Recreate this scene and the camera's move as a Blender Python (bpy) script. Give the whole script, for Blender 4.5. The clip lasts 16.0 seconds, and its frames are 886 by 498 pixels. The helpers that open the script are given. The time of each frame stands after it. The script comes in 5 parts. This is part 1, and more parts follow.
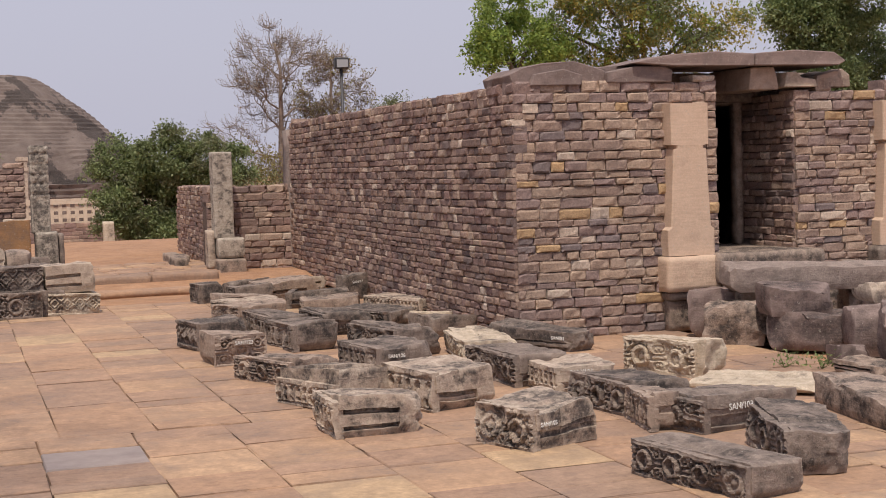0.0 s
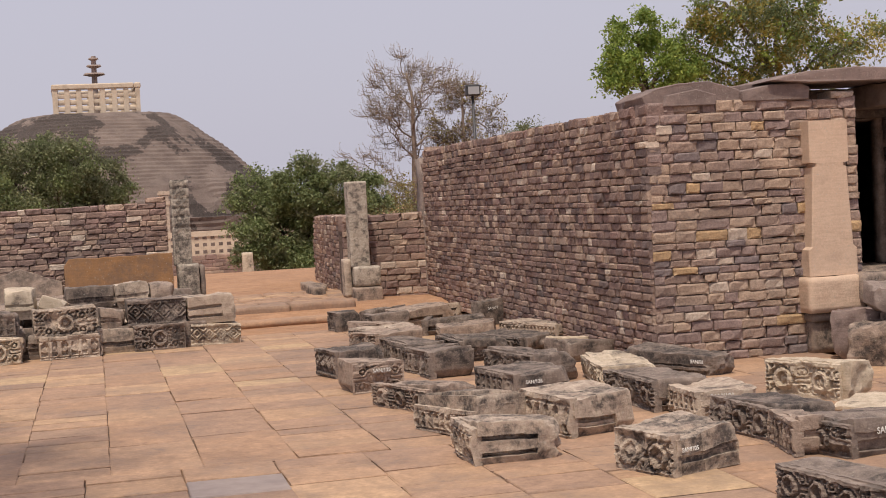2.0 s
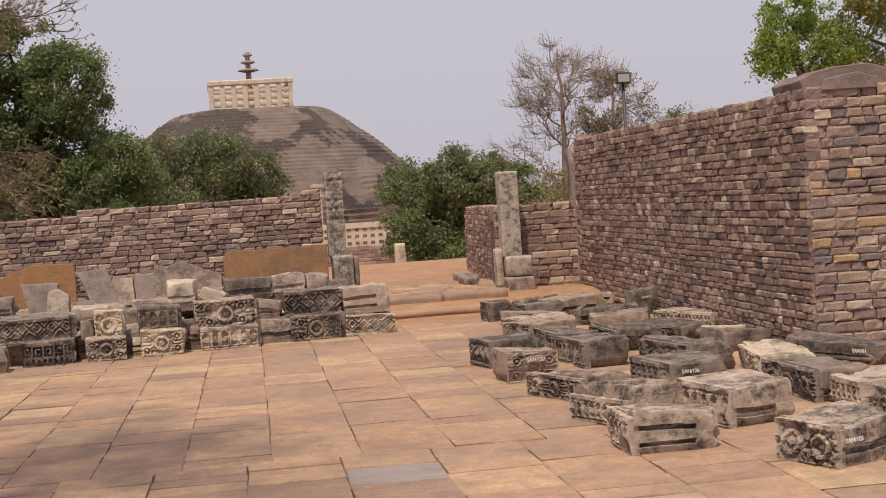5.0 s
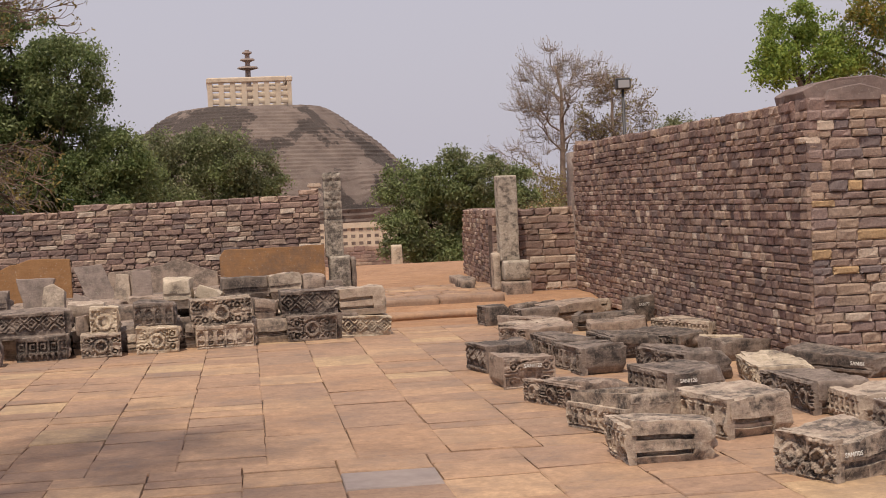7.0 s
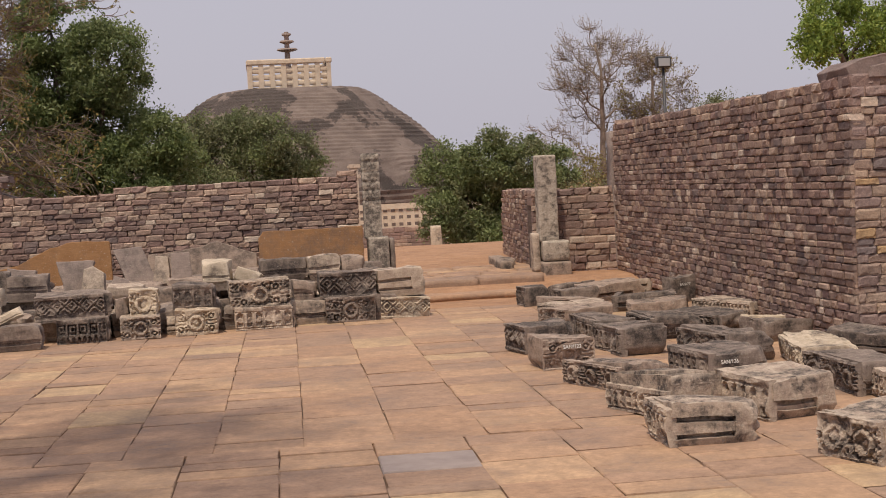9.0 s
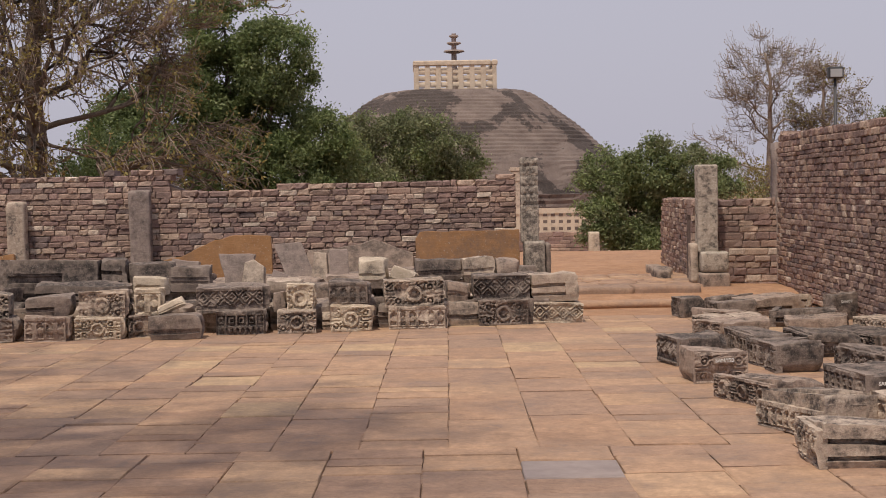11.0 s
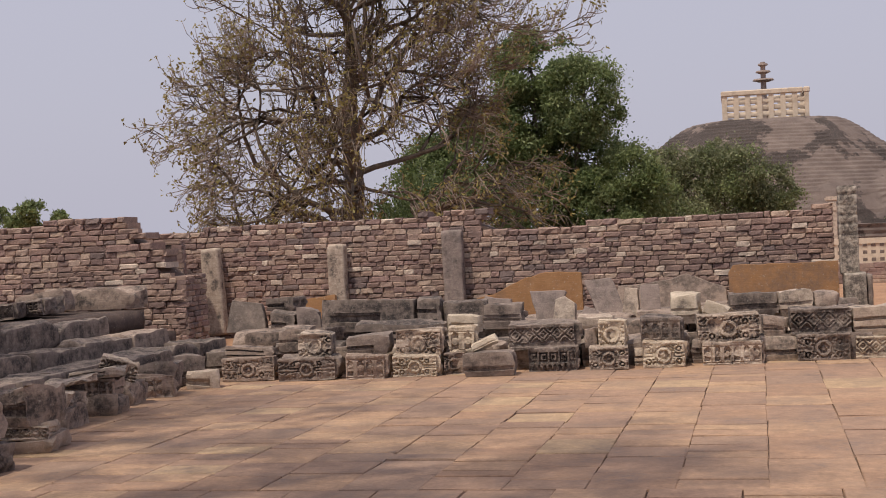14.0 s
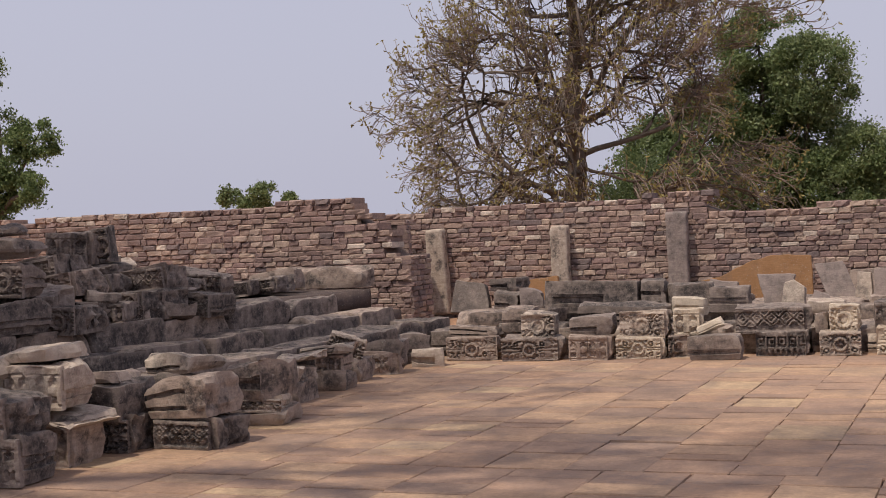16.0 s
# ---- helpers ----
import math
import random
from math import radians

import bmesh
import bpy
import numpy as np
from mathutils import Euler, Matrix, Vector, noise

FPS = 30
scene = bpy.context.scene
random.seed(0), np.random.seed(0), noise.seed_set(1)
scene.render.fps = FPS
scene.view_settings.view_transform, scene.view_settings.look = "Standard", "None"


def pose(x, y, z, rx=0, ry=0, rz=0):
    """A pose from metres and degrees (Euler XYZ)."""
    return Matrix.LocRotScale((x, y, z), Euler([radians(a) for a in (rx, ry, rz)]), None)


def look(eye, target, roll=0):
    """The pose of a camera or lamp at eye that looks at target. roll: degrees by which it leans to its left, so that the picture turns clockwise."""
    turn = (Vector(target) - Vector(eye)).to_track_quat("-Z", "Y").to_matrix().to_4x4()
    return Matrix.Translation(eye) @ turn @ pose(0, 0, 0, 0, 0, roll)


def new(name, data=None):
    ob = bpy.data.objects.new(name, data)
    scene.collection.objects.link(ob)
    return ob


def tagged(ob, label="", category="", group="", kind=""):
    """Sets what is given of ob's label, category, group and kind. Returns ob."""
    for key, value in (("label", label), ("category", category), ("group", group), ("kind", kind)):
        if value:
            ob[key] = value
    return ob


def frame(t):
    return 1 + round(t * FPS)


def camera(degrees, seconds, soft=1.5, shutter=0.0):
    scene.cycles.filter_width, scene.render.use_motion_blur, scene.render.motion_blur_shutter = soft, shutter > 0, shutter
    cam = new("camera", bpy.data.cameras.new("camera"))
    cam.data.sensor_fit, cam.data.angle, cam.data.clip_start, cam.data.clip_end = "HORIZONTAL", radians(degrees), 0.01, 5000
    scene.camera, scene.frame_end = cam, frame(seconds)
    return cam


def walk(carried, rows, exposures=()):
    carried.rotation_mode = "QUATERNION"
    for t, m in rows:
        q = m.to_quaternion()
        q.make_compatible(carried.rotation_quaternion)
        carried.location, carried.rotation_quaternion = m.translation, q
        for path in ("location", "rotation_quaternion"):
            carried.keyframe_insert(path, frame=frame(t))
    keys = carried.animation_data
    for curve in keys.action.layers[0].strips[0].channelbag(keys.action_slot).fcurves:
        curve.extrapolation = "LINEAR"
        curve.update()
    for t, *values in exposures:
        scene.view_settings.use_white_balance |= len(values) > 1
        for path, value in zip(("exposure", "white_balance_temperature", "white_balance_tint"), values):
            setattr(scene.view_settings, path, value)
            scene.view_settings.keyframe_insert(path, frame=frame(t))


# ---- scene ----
cam = camera(35.05, 16.0, 1.0)


def held(x, y, z, yaw, pitch, roll):
    """The pose of the hand-held camera."""
    return pose(x, y, z, 90 + pitch, 0, yaw) @ pose(0, 0, 0, 0, 0, roll)


PATH = [
    (0, held(0.052, -0.061, 1.635, -18.87, -3.35, -1.70)),
    (0.5, held(0.047, -0.058, 1.638, -17.37, -3.21, -2.03)),
    (1, held(0.047, -0.058, 1.635, -16.10, -2.91, -2.21)),
    (1.5, held(0.047, -0.059, 1.635, -15.29, -2.56, -2.57)),
    (2, held(0.051, -0.053, 1.636, -13.43, -2.08, -3.06)),
    (2.5, held(0.040, -0.059, 1.632, -11.66, -1.61, -3.36)),
    (3, held(0.035, -0.064, 1.630, -10.27, -1.43, -3.39)),
    (3.5, held(0.028, -0.055, 1.631, -9.12, -1.48, -3.04)),
    (4, held(0.019, -0.077, 1.635, -8.29, -1.43, -3.24)),
    (4.5, held(0.023, -0.087, 1.635, -7.67, -1.91, -4.18)),
    (4.7, held(0.023, -0.073, 1.632, -7.47, -2.11, -4.06)),
    (6.8, held(0.001, -0.015, 1.649, -7.68, -2.10, -2.57)),
    (7, held(-0.000, -0.000, 1.650, -7.48, -2.06, -2.60)),
    (7.5, held(-0.001, 0.031, 1.651, -6.97, -1.88, -2.90)),
    (8, held(-0.006, 0.042, 1.652, -6.58, -1.81, -3.03)),
    (8.5, held(-0.005, 0.065, 1.649, -6.36, -2.34, -3.00)),
    (8.7, held(0.008, 0.083, 1.646, -6.23, -2.58, -3.05)),
    (10.8, held(0.084, 0.084, 1.648, 0.06, -2.98, -0.94)),
    (11, held(0.083, 0.074, 1.656, 0.70, -2.42, -1.05)),
    (11.5, held(0.083, 0.074, 1.654, 2.15, -0.54, -1.52)),
    (12, held(0.083, 0.073, 1.657, 2.76, -0.09, -1.59)),
    (12.5, held(0.075, 0.091, 1.653, 6.77, -0.42, -1.63)),
    (13, held(0.071, 0.103, 1.648, 10.05, -0.85, -1.94)),
    (13.5, held(0.069, 0.090, 1.651, 11.25, -1.08, -2.24)),
    (14, held(0.068, 0.106, 1.653, 13.23, -0.55, -2.53)),
    (14.5, held(0.059, 0.084, 1.658, 14.82, 0.14, -2.51)),
    (15, held(0.036, 0.090, 1.652, 18.02, 0.11, -2.23)),
    (15.5, held(0.033, 0.092, 1.640, 21.06, -0.40, -2.19)),
    (16, held(0.033, 0.097, 1.636, 22.24, -0.89, -2.30)),
]
walk(cam, PATH, [(0, 0.14, 6450, 10), (4, 0.18, 6900, 10), (8, 0.08, 6900, 10), (11, 0.0, 6650, 10), (13.5, 0.05, 6550, 10), (16, 0.10, 6350, 10)])
# ---- world and sun ----
SUN_EL, SUN_AZ = 64.0, 205.0            # height, and direction clockwise from +y
world = bpy.data.worlds.new("world")
scene.world = world
world.use_nodes = True
wn, wl = world.node_tree.nodes, world.node_tree.links
sky = wn.new("ShaderNodeTexSky")
sky.sky_type, sky.sun_disc = "NISHITA", False
sky.sun_elevation, sky.sun_rotation = radians(SUN_EL), radians(SUN_AZ)
sky.dust_density, sky.air_density, sky.ozone_density = 6.0, 1.0, 1.0
haze = wn.new("ShaderNodeMix")
haze.data_type, haze.inputs[0].default_value = "RGBA", 0.82
haze.inputs[7].default_value = (5.5, 5.4, 6.45, 1)
wl.new(sky.outputs[0], haze.inputs[6])
wl.new(haze.outputs[2], wn["Background"].inputs[0])
wn["Background"].inputs[1].default_value = 0.1
sun = new("sun", bpy.data.lights.new("sun", "SUN"))
sun.data.energy, sun.data.angle, sun.data.color = 3.0, radians(1.5), (1.0, 0.89, 0.75)
az, el = radians(SUN_AZ), radians(SUN_EL)
TO_SUN = Vector((math.sin(az) * math.cos(el), math.cos(az) * math.cos(el), math.sin(el)))
sun.matrix_world = look(TO_SUN * 60, (0, 0, 0))
scene.view_settings.exposure = 0.0


# ---- materials ----
def node_mat(name):
    m = bpy.data.materials.new(name)
    m.use_nodes = True
    return m, m.node_tree.nodes, m.node_tree.links, m.node_tree.nodes["Principled BSDF"]


def noise_tex(n, l, scale, detail=4, rough=0.55, stretch=None):
    geo = n.new("ShaderNodeNewGeometry")
    t = n.new("ShaderNodeTexNoise")
    t.inputs["Scale"].default_value, t.inputs["Detail"].default_value, t.inputs["Roughness"].default_value = scale, detail, rough
    if stretch:
        m = n.new("ShaderNodeVectorMath")
        m.operation = "MULTIPLY"
        m.inputs[1].default_value = stretch
        l.new(geo.outputs["Position"], m.inputs[0])
        l.new(m.outputs[0], t.inputs["Vector"])
    else:
        l.new(geo.outputs["Position"], t.inputs["Vector"])
    return t.outputs["Fac"]


def ramp(n, l, fac, stops, constant=False):
    r = n.new("ShaderNodeValToRGB")
    e = r.color_ramp.elements
    for k, (p, c) in enumerate(stops):
        s = e[k] if k < 2 else e.new(p)
        s.position, s.color = p, (*c, 1)
    if constant:
        r.color_ramp.interpolation = "CONSTANT"
    l.new(fac, r.inputs[0])
    return r.outputs[0]


def blend(n, l, fac, a, b, mode="MIX"):
    m = n.new("ShaderNodeMix")
    m.data_type, m.blend_type = "RGBA", mode
    for sock, v in ((m.inputs[0], fac), (m.inputs[6], a), (m.inputs[7], b)):
        if isinstance(v, (int, float)):
            sock.default_value = v
        elif isinstance(v, tuple):
            sock.default_value = (*v, 1)
        else:
            l.new(v, sock)
    return m.outputs[2]


def calc(n, l, op, a, b=0.0):
    m = n.new("ShaderNodeMath")
    m.operation = op
    for sock, v in ((m.inputs[0], a), (m.inputs[1], b)):
        if isinstance(v, (int, float)):
            sock.default_value = v
        else:
            l.new(v, sock)
    return m.outputs[0]


def bump(n, l, bsdf, fac, strength, distance):
    b = n.new("ShaderNodeBump")
    b.inputs["Strength"].default_value, b.inputs["Distance"].default_value = strength, distance
    l.new(fac, b.inputs["Height"])
    l.new(b.outputs[0], bsdf.inputs["Normal"])


def any_random(n, l):
    """A number of its own for each piece or loose island."""
    o, g = n.new("ShaderNodeObjectInfo"), n.new("ShaderNodeNewGeometry")
    return calc(n, l, "FRACT", calc(n, l, "ADD", o.outputs["Random"], g.outputs["Random Per Island"]))


def piece_mat(name, stops, stain=(0.085, 0.072, 0.07), stain_amount=0.5, rough=0.9, fine=45, rise=0.012, grain_amount=0.6):
    """Separate stones: a colour for each, with mottling, dark lichen stains and grain."""
    m, n, l, b = node_mat(name)
    col = ramp(n, l, any_random(n, l), stops, True)
    mott = noise_tex(n, l, 7, 5, 0.65)
    col = blend(n, l, 0.55, col, ramp(n, l, mott, [(0.25, (0.5, 0.48, 0.5)), (0.75, (1.4, 1.36, 1.3))]), "MULTIPLY")
    grain = noise_tex(n, l, fine, 4, 0.7)
    col = blend(n, l, grain_amount, col, ramp(n, l, grain, [(0.3, (0.5, 0.5, 0.5)), (0.7, (1.45, 1.45, 1.45))]), "MULTIPLY")
    big = noise_tex(n, l, 1.3, 6, 0.68)
    spot = noise_tex(n, l, 14, 4, 0.6)
    mask = calc(n, l, "MULTIPLY", ramp(n, l, big, [(0.46, (0, 0, 0)), (0.66, (1, 1, 1))]), ramp(n, l, spot, [(0.35, (0.2, 0.2, 0.2)), (0.6, (1, 1, 1))]))
    col = blend(n, l, calc(n, l, "MULTIPLY", mask, stain_amount), col, stain)
    l.new(col, b.inputs["Base Color"])
    b.inputs["Roughness"].default_value = rough
    b.inputs["Specular IOR Level"].default_value = 0.25
    bump(n, l, b, calc(n, l, "ADD", grain, mott), 0.8, rise)
    return m


def stone_mat(name, base, pale, dark, dark_from=0.45, dark_to=0.62, scale=5.0, rough=0.92, rise=0.012, top_dark=0.0):
    """One weathered carved stone: pale and base colours with dark crusts."""
    m, n, l, b = node_mat(name)
    o = n.new("ShaderNodeObjectInfo")
    big = noise_tex(n, l, scale * 0.9, 6, 0.68)
    mid = noise_tex(n, l, scale * 2.6, 5, 0.65)
    fine = noise_tex(n, l, 60, 4, 0.7)
    col = blend(n, l, ramp(n, l, mid, [(0.35, (0, 0, 0)), (0.65, (1, 1, 1))]), base, pale)
    crust = ramp(n, l, calc(n, l, "ADD", big, calc(n, l, "MULTIPLY", calc(n, l, "SUBTRACT", o.outputs["Random"], 0.5), 0.16)),
                 [(dark_from, (0, 0, 0)), (dark_to, (1, 1, 1))])
    crust = calc(n, l, "MULTIPLY", crust, ramp(n, l, noise_tex(n, l, 22, 4, 0.7), [(0.32, (0.25, 0.25, 0.25)), (0.56, (1, 1, 1))]))
    col = blend(n, l, crust, col, dark)
    col = blend(n, l, 0.38, col, ramp(n, l, fine, [(0.3, (0.55, 0.55, 0.55)), (0.7, (1.4, 1.4, 1.4))]), "MULTIPLY")
    strata = noise_tex(n, l, 6, 3, 0.6, (1, 1, 9))
    col = blend(n, l, 0.3, col, ramp(n, l, strata, [(0.35, (0.6, 0.58, 0.56)), (0.65, (1.3, 1.3, 1.3))]), "MULTIPLY")
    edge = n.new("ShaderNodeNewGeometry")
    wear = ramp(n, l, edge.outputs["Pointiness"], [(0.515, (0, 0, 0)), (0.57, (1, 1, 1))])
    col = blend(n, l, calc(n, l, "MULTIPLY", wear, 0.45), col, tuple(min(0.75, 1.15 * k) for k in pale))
    spots = ramp(n, l, noise_tex(n, l, 34, 3, 0.6), [(0.64, (0, 0, 0)), (0.7, (1, 1, 1))])
    col = blend(n, l, calc(n, l, "MULTIPLY", spots, 0.5), col, (0.42, 0.39, 0.34))
    l.new(col, b.inputs["Base Color"])
    b.inputs["Roughness"].default_value = rough
    b.inputs["Specular IOR Level"].default_value = 0.25
    bump(n, l, b, calc(n, l, "ADD", mid, fine), 0.8, rise)
    return m


def leaf_mat(name, stops, gloss=0.45):
    m, n, l, b = node_mat(name)
    g = n.new("ShaderNodeNewGeometry")
    col = ramp(n, l, g.outputs["Random Per Island"], stops)
    col = blend(n, l, 0.6, col, ramp(n, l, noise_tex(n, l, 0.5, 3), [(0.3, (0.6, 0.6, 0.6)), (0.7, (1.3, 1.3, 1.2))]), "MULTIPLY")
    l.new(col, b.inputs["Base Color"])
    b.inputs["Roughness"].default_value = gloss
    b.inputs["Specular IOR Level"].default_value = 0.3
    t = n.new("ShaderNodeBsdfTranslucent")
    l.new(col, t.inputs[0])
    mix = n.new("ShaderNodeMixShader")
    mix.inputs[0].default_value = 0.42
    l.new(b.outputs[0], mix.inputs[1])
    l.new(t.outputs[0], mix.inputs[2])
    l.new(mix.outputs[0], n["Material Output"].inputs[0])
    return m


WALL = piece_mat("sandstone_rubble", [(0, (0.285, 0.200, 0.172)), (0.14, (0.335, 0.243, 0.205)), (0.30, (0.250, 0.176, 0.158)), (0.46, (0.375, 0.268, 0.218)),
                                      (0.60, (0.305, 0.210, 0.188)), (0.73, (0.430, 0.325, 0.268)), (0.83, (0.205, 0.158, 0.150)), (0.90, (0.46, 0.35, 0.28)), (0.955, (0.60, 0.50, 0.42))])
WALL_WARM = piece_mat("ochre_rubble", [(0, (0.330, 0.245, 0.205)), (0.2, (0.375, 0.285, 0.230)), (0.4, (0.275, 0.205, 0.188)), (0.55, (0.420, 0.315, 0.245)),
                                       (0.72, (0.305, 0.228, 0.212)), (0.86, (0.47, 0.325, 0.19)), (0.90, (0.22, 0.18, 0.18)), (0.95, (0.52, 0.43, 0.36))], stain_amount=0.4)
CORE = stone_mat("earth_mortar", (0.10, 0.075, 0.065), (0.14, 0.10, 0.085), (0.05, 0.04, 0.04))
TILE = piece_mat("flagstone", [(0, (0.385, 0.246, 0.163)), (0.16, (0.425, 0.278, 0.185)), (0.32, (0.345, 0.228, 0.162)), (0.48, (0.415, 0.272, 0.178)),
                               (0.62, (0.375, 0.246, 0.172)), (0.74, (0.455, 0.305, 0.198)), (0.86, (0.335, 0.228, 0.165)), (0.95, (0.46, 0.325, 0.205))],
                 stain=(0.20, 0.150, 0.128), stain_amount=0.8, rough=0.8, fine=24, rise=0.005, grain_amount=0.35)
JOINT = stone_mat("joint_dust", (0.18, 0.125, 0.098), (0.23, 0.16, 0.122), (0.11, 0.08, 0.066))
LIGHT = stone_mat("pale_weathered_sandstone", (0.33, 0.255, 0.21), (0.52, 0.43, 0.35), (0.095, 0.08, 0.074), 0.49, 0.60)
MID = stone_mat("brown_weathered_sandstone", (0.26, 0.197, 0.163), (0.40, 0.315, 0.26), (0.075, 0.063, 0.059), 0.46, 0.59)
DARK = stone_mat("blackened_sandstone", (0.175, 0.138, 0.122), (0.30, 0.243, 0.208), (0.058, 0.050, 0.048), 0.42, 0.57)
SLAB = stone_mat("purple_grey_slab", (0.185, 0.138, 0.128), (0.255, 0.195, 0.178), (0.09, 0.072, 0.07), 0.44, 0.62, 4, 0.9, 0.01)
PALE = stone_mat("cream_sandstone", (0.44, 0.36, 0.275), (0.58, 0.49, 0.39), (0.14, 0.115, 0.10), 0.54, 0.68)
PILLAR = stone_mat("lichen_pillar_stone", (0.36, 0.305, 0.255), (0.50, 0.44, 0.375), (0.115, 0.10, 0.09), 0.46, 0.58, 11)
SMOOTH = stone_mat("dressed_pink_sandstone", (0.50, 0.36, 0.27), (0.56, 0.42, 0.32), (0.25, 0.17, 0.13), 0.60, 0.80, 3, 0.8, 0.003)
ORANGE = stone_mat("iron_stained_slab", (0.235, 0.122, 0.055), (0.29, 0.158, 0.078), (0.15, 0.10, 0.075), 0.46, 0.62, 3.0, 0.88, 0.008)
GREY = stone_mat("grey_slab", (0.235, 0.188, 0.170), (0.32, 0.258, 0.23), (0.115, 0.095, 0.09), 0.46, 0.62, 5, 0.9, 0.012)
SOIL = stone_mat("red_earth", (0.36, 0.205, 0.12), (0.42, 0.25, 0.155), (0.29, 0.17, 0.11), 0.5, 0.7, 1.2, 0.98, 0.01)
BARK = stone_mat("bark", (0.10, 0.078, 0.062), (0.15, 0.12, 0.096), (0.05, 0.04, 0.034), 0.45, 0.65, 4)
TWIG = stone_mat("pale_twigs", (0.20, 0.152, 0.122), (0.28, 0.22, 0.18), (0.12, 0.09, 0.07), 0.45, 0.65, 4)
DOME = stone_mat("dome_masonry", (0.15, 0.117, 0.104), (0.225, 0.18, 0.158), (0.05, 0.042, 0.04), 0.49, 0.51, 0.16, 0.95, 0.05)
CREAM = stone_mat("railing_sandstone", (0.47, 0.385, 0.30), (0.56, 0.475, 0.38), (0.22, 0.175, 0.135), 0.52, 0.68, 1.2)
GREEN = leaf_mat("green_leaves", [(0, (0.14, 0.175, 0.078)), (0.5, (0.20, 0.245, 0.11)), (1, (0.28, 0.325, 0.15))])
DARKGREEN = leaf_mat("dark_green_leaves", [(0, (0.10, 0.14, 0.06)), (0.5, (0.155, 0.205, 0.085)), (1, (0.24, 0.29, 0.12))])
OLIVE = leaf_mat("olive_leaves", [(0, (0.16, 0.18, 0.10)), (0.5, (0.22, 0.235, 0.13)), (1, (0.30, 0.31, 0.175))])
BRIGHT = leaf_mat("spring_leaves", [(0, (0.16, 0.24, 0.06)), (0.6, (0.26, 0.35, 0.085)), (1, (0.38, 0.45, 0.11))])
YELLOW = leaf_mat("yellowing_leaves", [(0, (0.21, 0.21, 0.07)), (0.5, (0.34, 0.30, 0.085)), (1, (0.48, 0.38, 0.10))])
BROWNLEAF = leaf_mat("dry_brown_leaves", [(0, (0.20, 0.15, 0.06)), (0.5, (0.29, 0.235, 0.09)), (1, (0.37, 0.33, 0.13))])
m_, n_, l_, b_ = node_mat("painted_metal")
b_.inputs["Base Color"].default_value, b_.inputs["Roughness"].default_value, b_.inputs["Metallic"].default_value = (0.06, 0.06, 0.065, 1), 0.5, 0.4
METAL = m_
m_, n_, l_, b_ = node_mat("white_paint")
l_.new(ramp(n_, l_, noise_tex(n_, l_, 60), [(0.3, (0.5, 0.48, 0.45)), (0.6, (0.8, 0.79, 0.77))]), b_.inputs["Base Color"])
PAINT = m_
m_, n_, l_, b_ = node_mat("blue_grey_flag")
l_.new(ramp(n_, l_, noise_tex(n_, l_, 9), [(0.3, (0.27, 0.215, 0.20)), (0.7, (0.34, 0.28, 0.255))]), b_.inputs["Base Color"])
b_.inputs["Roughness"].default_value = 0.85
GREYFLAG = m_
m_, n_, l_, b_ = node_mat("lamp_glass")
b_.inputs["Base Color"].default_value, b_.inputs["Roughness"].default_value = (0.35, 0.36, 0.38, 1), 0.15
GLASS = m_


# ---- mesh helpers ----
def mesh_ob(name, verts, faces, material, parent=None, label="", smooth=False):
    me = bpy.data.meshes.new(name)
    me.from_pydata([tuple(v) for v in verts], [], [tuple(f) for f in faces])
    me.materials.append(material)
    if smooth:
        me.shade_smooth()
    me.update()
    ob = new(name, me)
    if parent:
        ob.parent = parent
    if label:
        ob["label"] = label
    return ob


def part(name, bm, material, parent, label=""):
    me = bpy.data.meshes.new(name)
    bm.to_mesh(me)
    bm.free()
    me.materials.append(material)
    ob = new(name, me)
    ob.parent = parent
    if label:
        ob["label"] = label
    return ob


def empty(name, m, label, category, group="", kind=""):
    ob = new(name)
    ob.empty_display_size = 0.1
    ob.matrix_basis = m
    return tagged(ob, label, category, group, kind)


def grid_box(L, W, H, step):
    """The surface of a box from (0, 0, 0) to (L, W, H), cut into small squares: points and faces."""
    nx, ny, nz = (max(2, int(round(d / step))) for d in (L, W, H))
    index, pts, faces = {}, [], []

    def at(i, j, k):
        key = (i, j, k)
        if key not in index:
            index[key] = len(pts)
            pts.append((L * i / nx, W * j / ny, H * k / nz))
        return index[key]

    for i in range(nx):
        for k in range(nz):
            faces.append((at(i, 0, k), at(i + 1, 0, k), at(i + 1, 0, k + 1), at(i, 0, k + 1)))
            faces.append((at(i, ny, k), at(i, ny, k + 1), at(i + 1, ny, k + 1), at(i + 1, ny, k)))
    for j in range(ny):
        for k in range(nz):
            faces.append((at(0, j, k), at(0, j, k + 1), at(0, j + 1, k + 1), at(0, j + 1, k)))
            faces.append((at(nx, j, k), at(nx, j + 1, k), at(nx, j + 1, k + 1), at(nx, j, k + 1)))
    for i in range(nx):
        for j in range(ny):
            faces.append((at(i, j, 0), at(i, j + 1, 0), at(i + 1, j + 1, 0), at(i + 1, j, 0)))
            faces.append((at(i, j, nz), at(i + 1, j, nz), at(i + 1, j + 1, nz), at(i, j + 1, nz)))
    return np.array(pts), faces


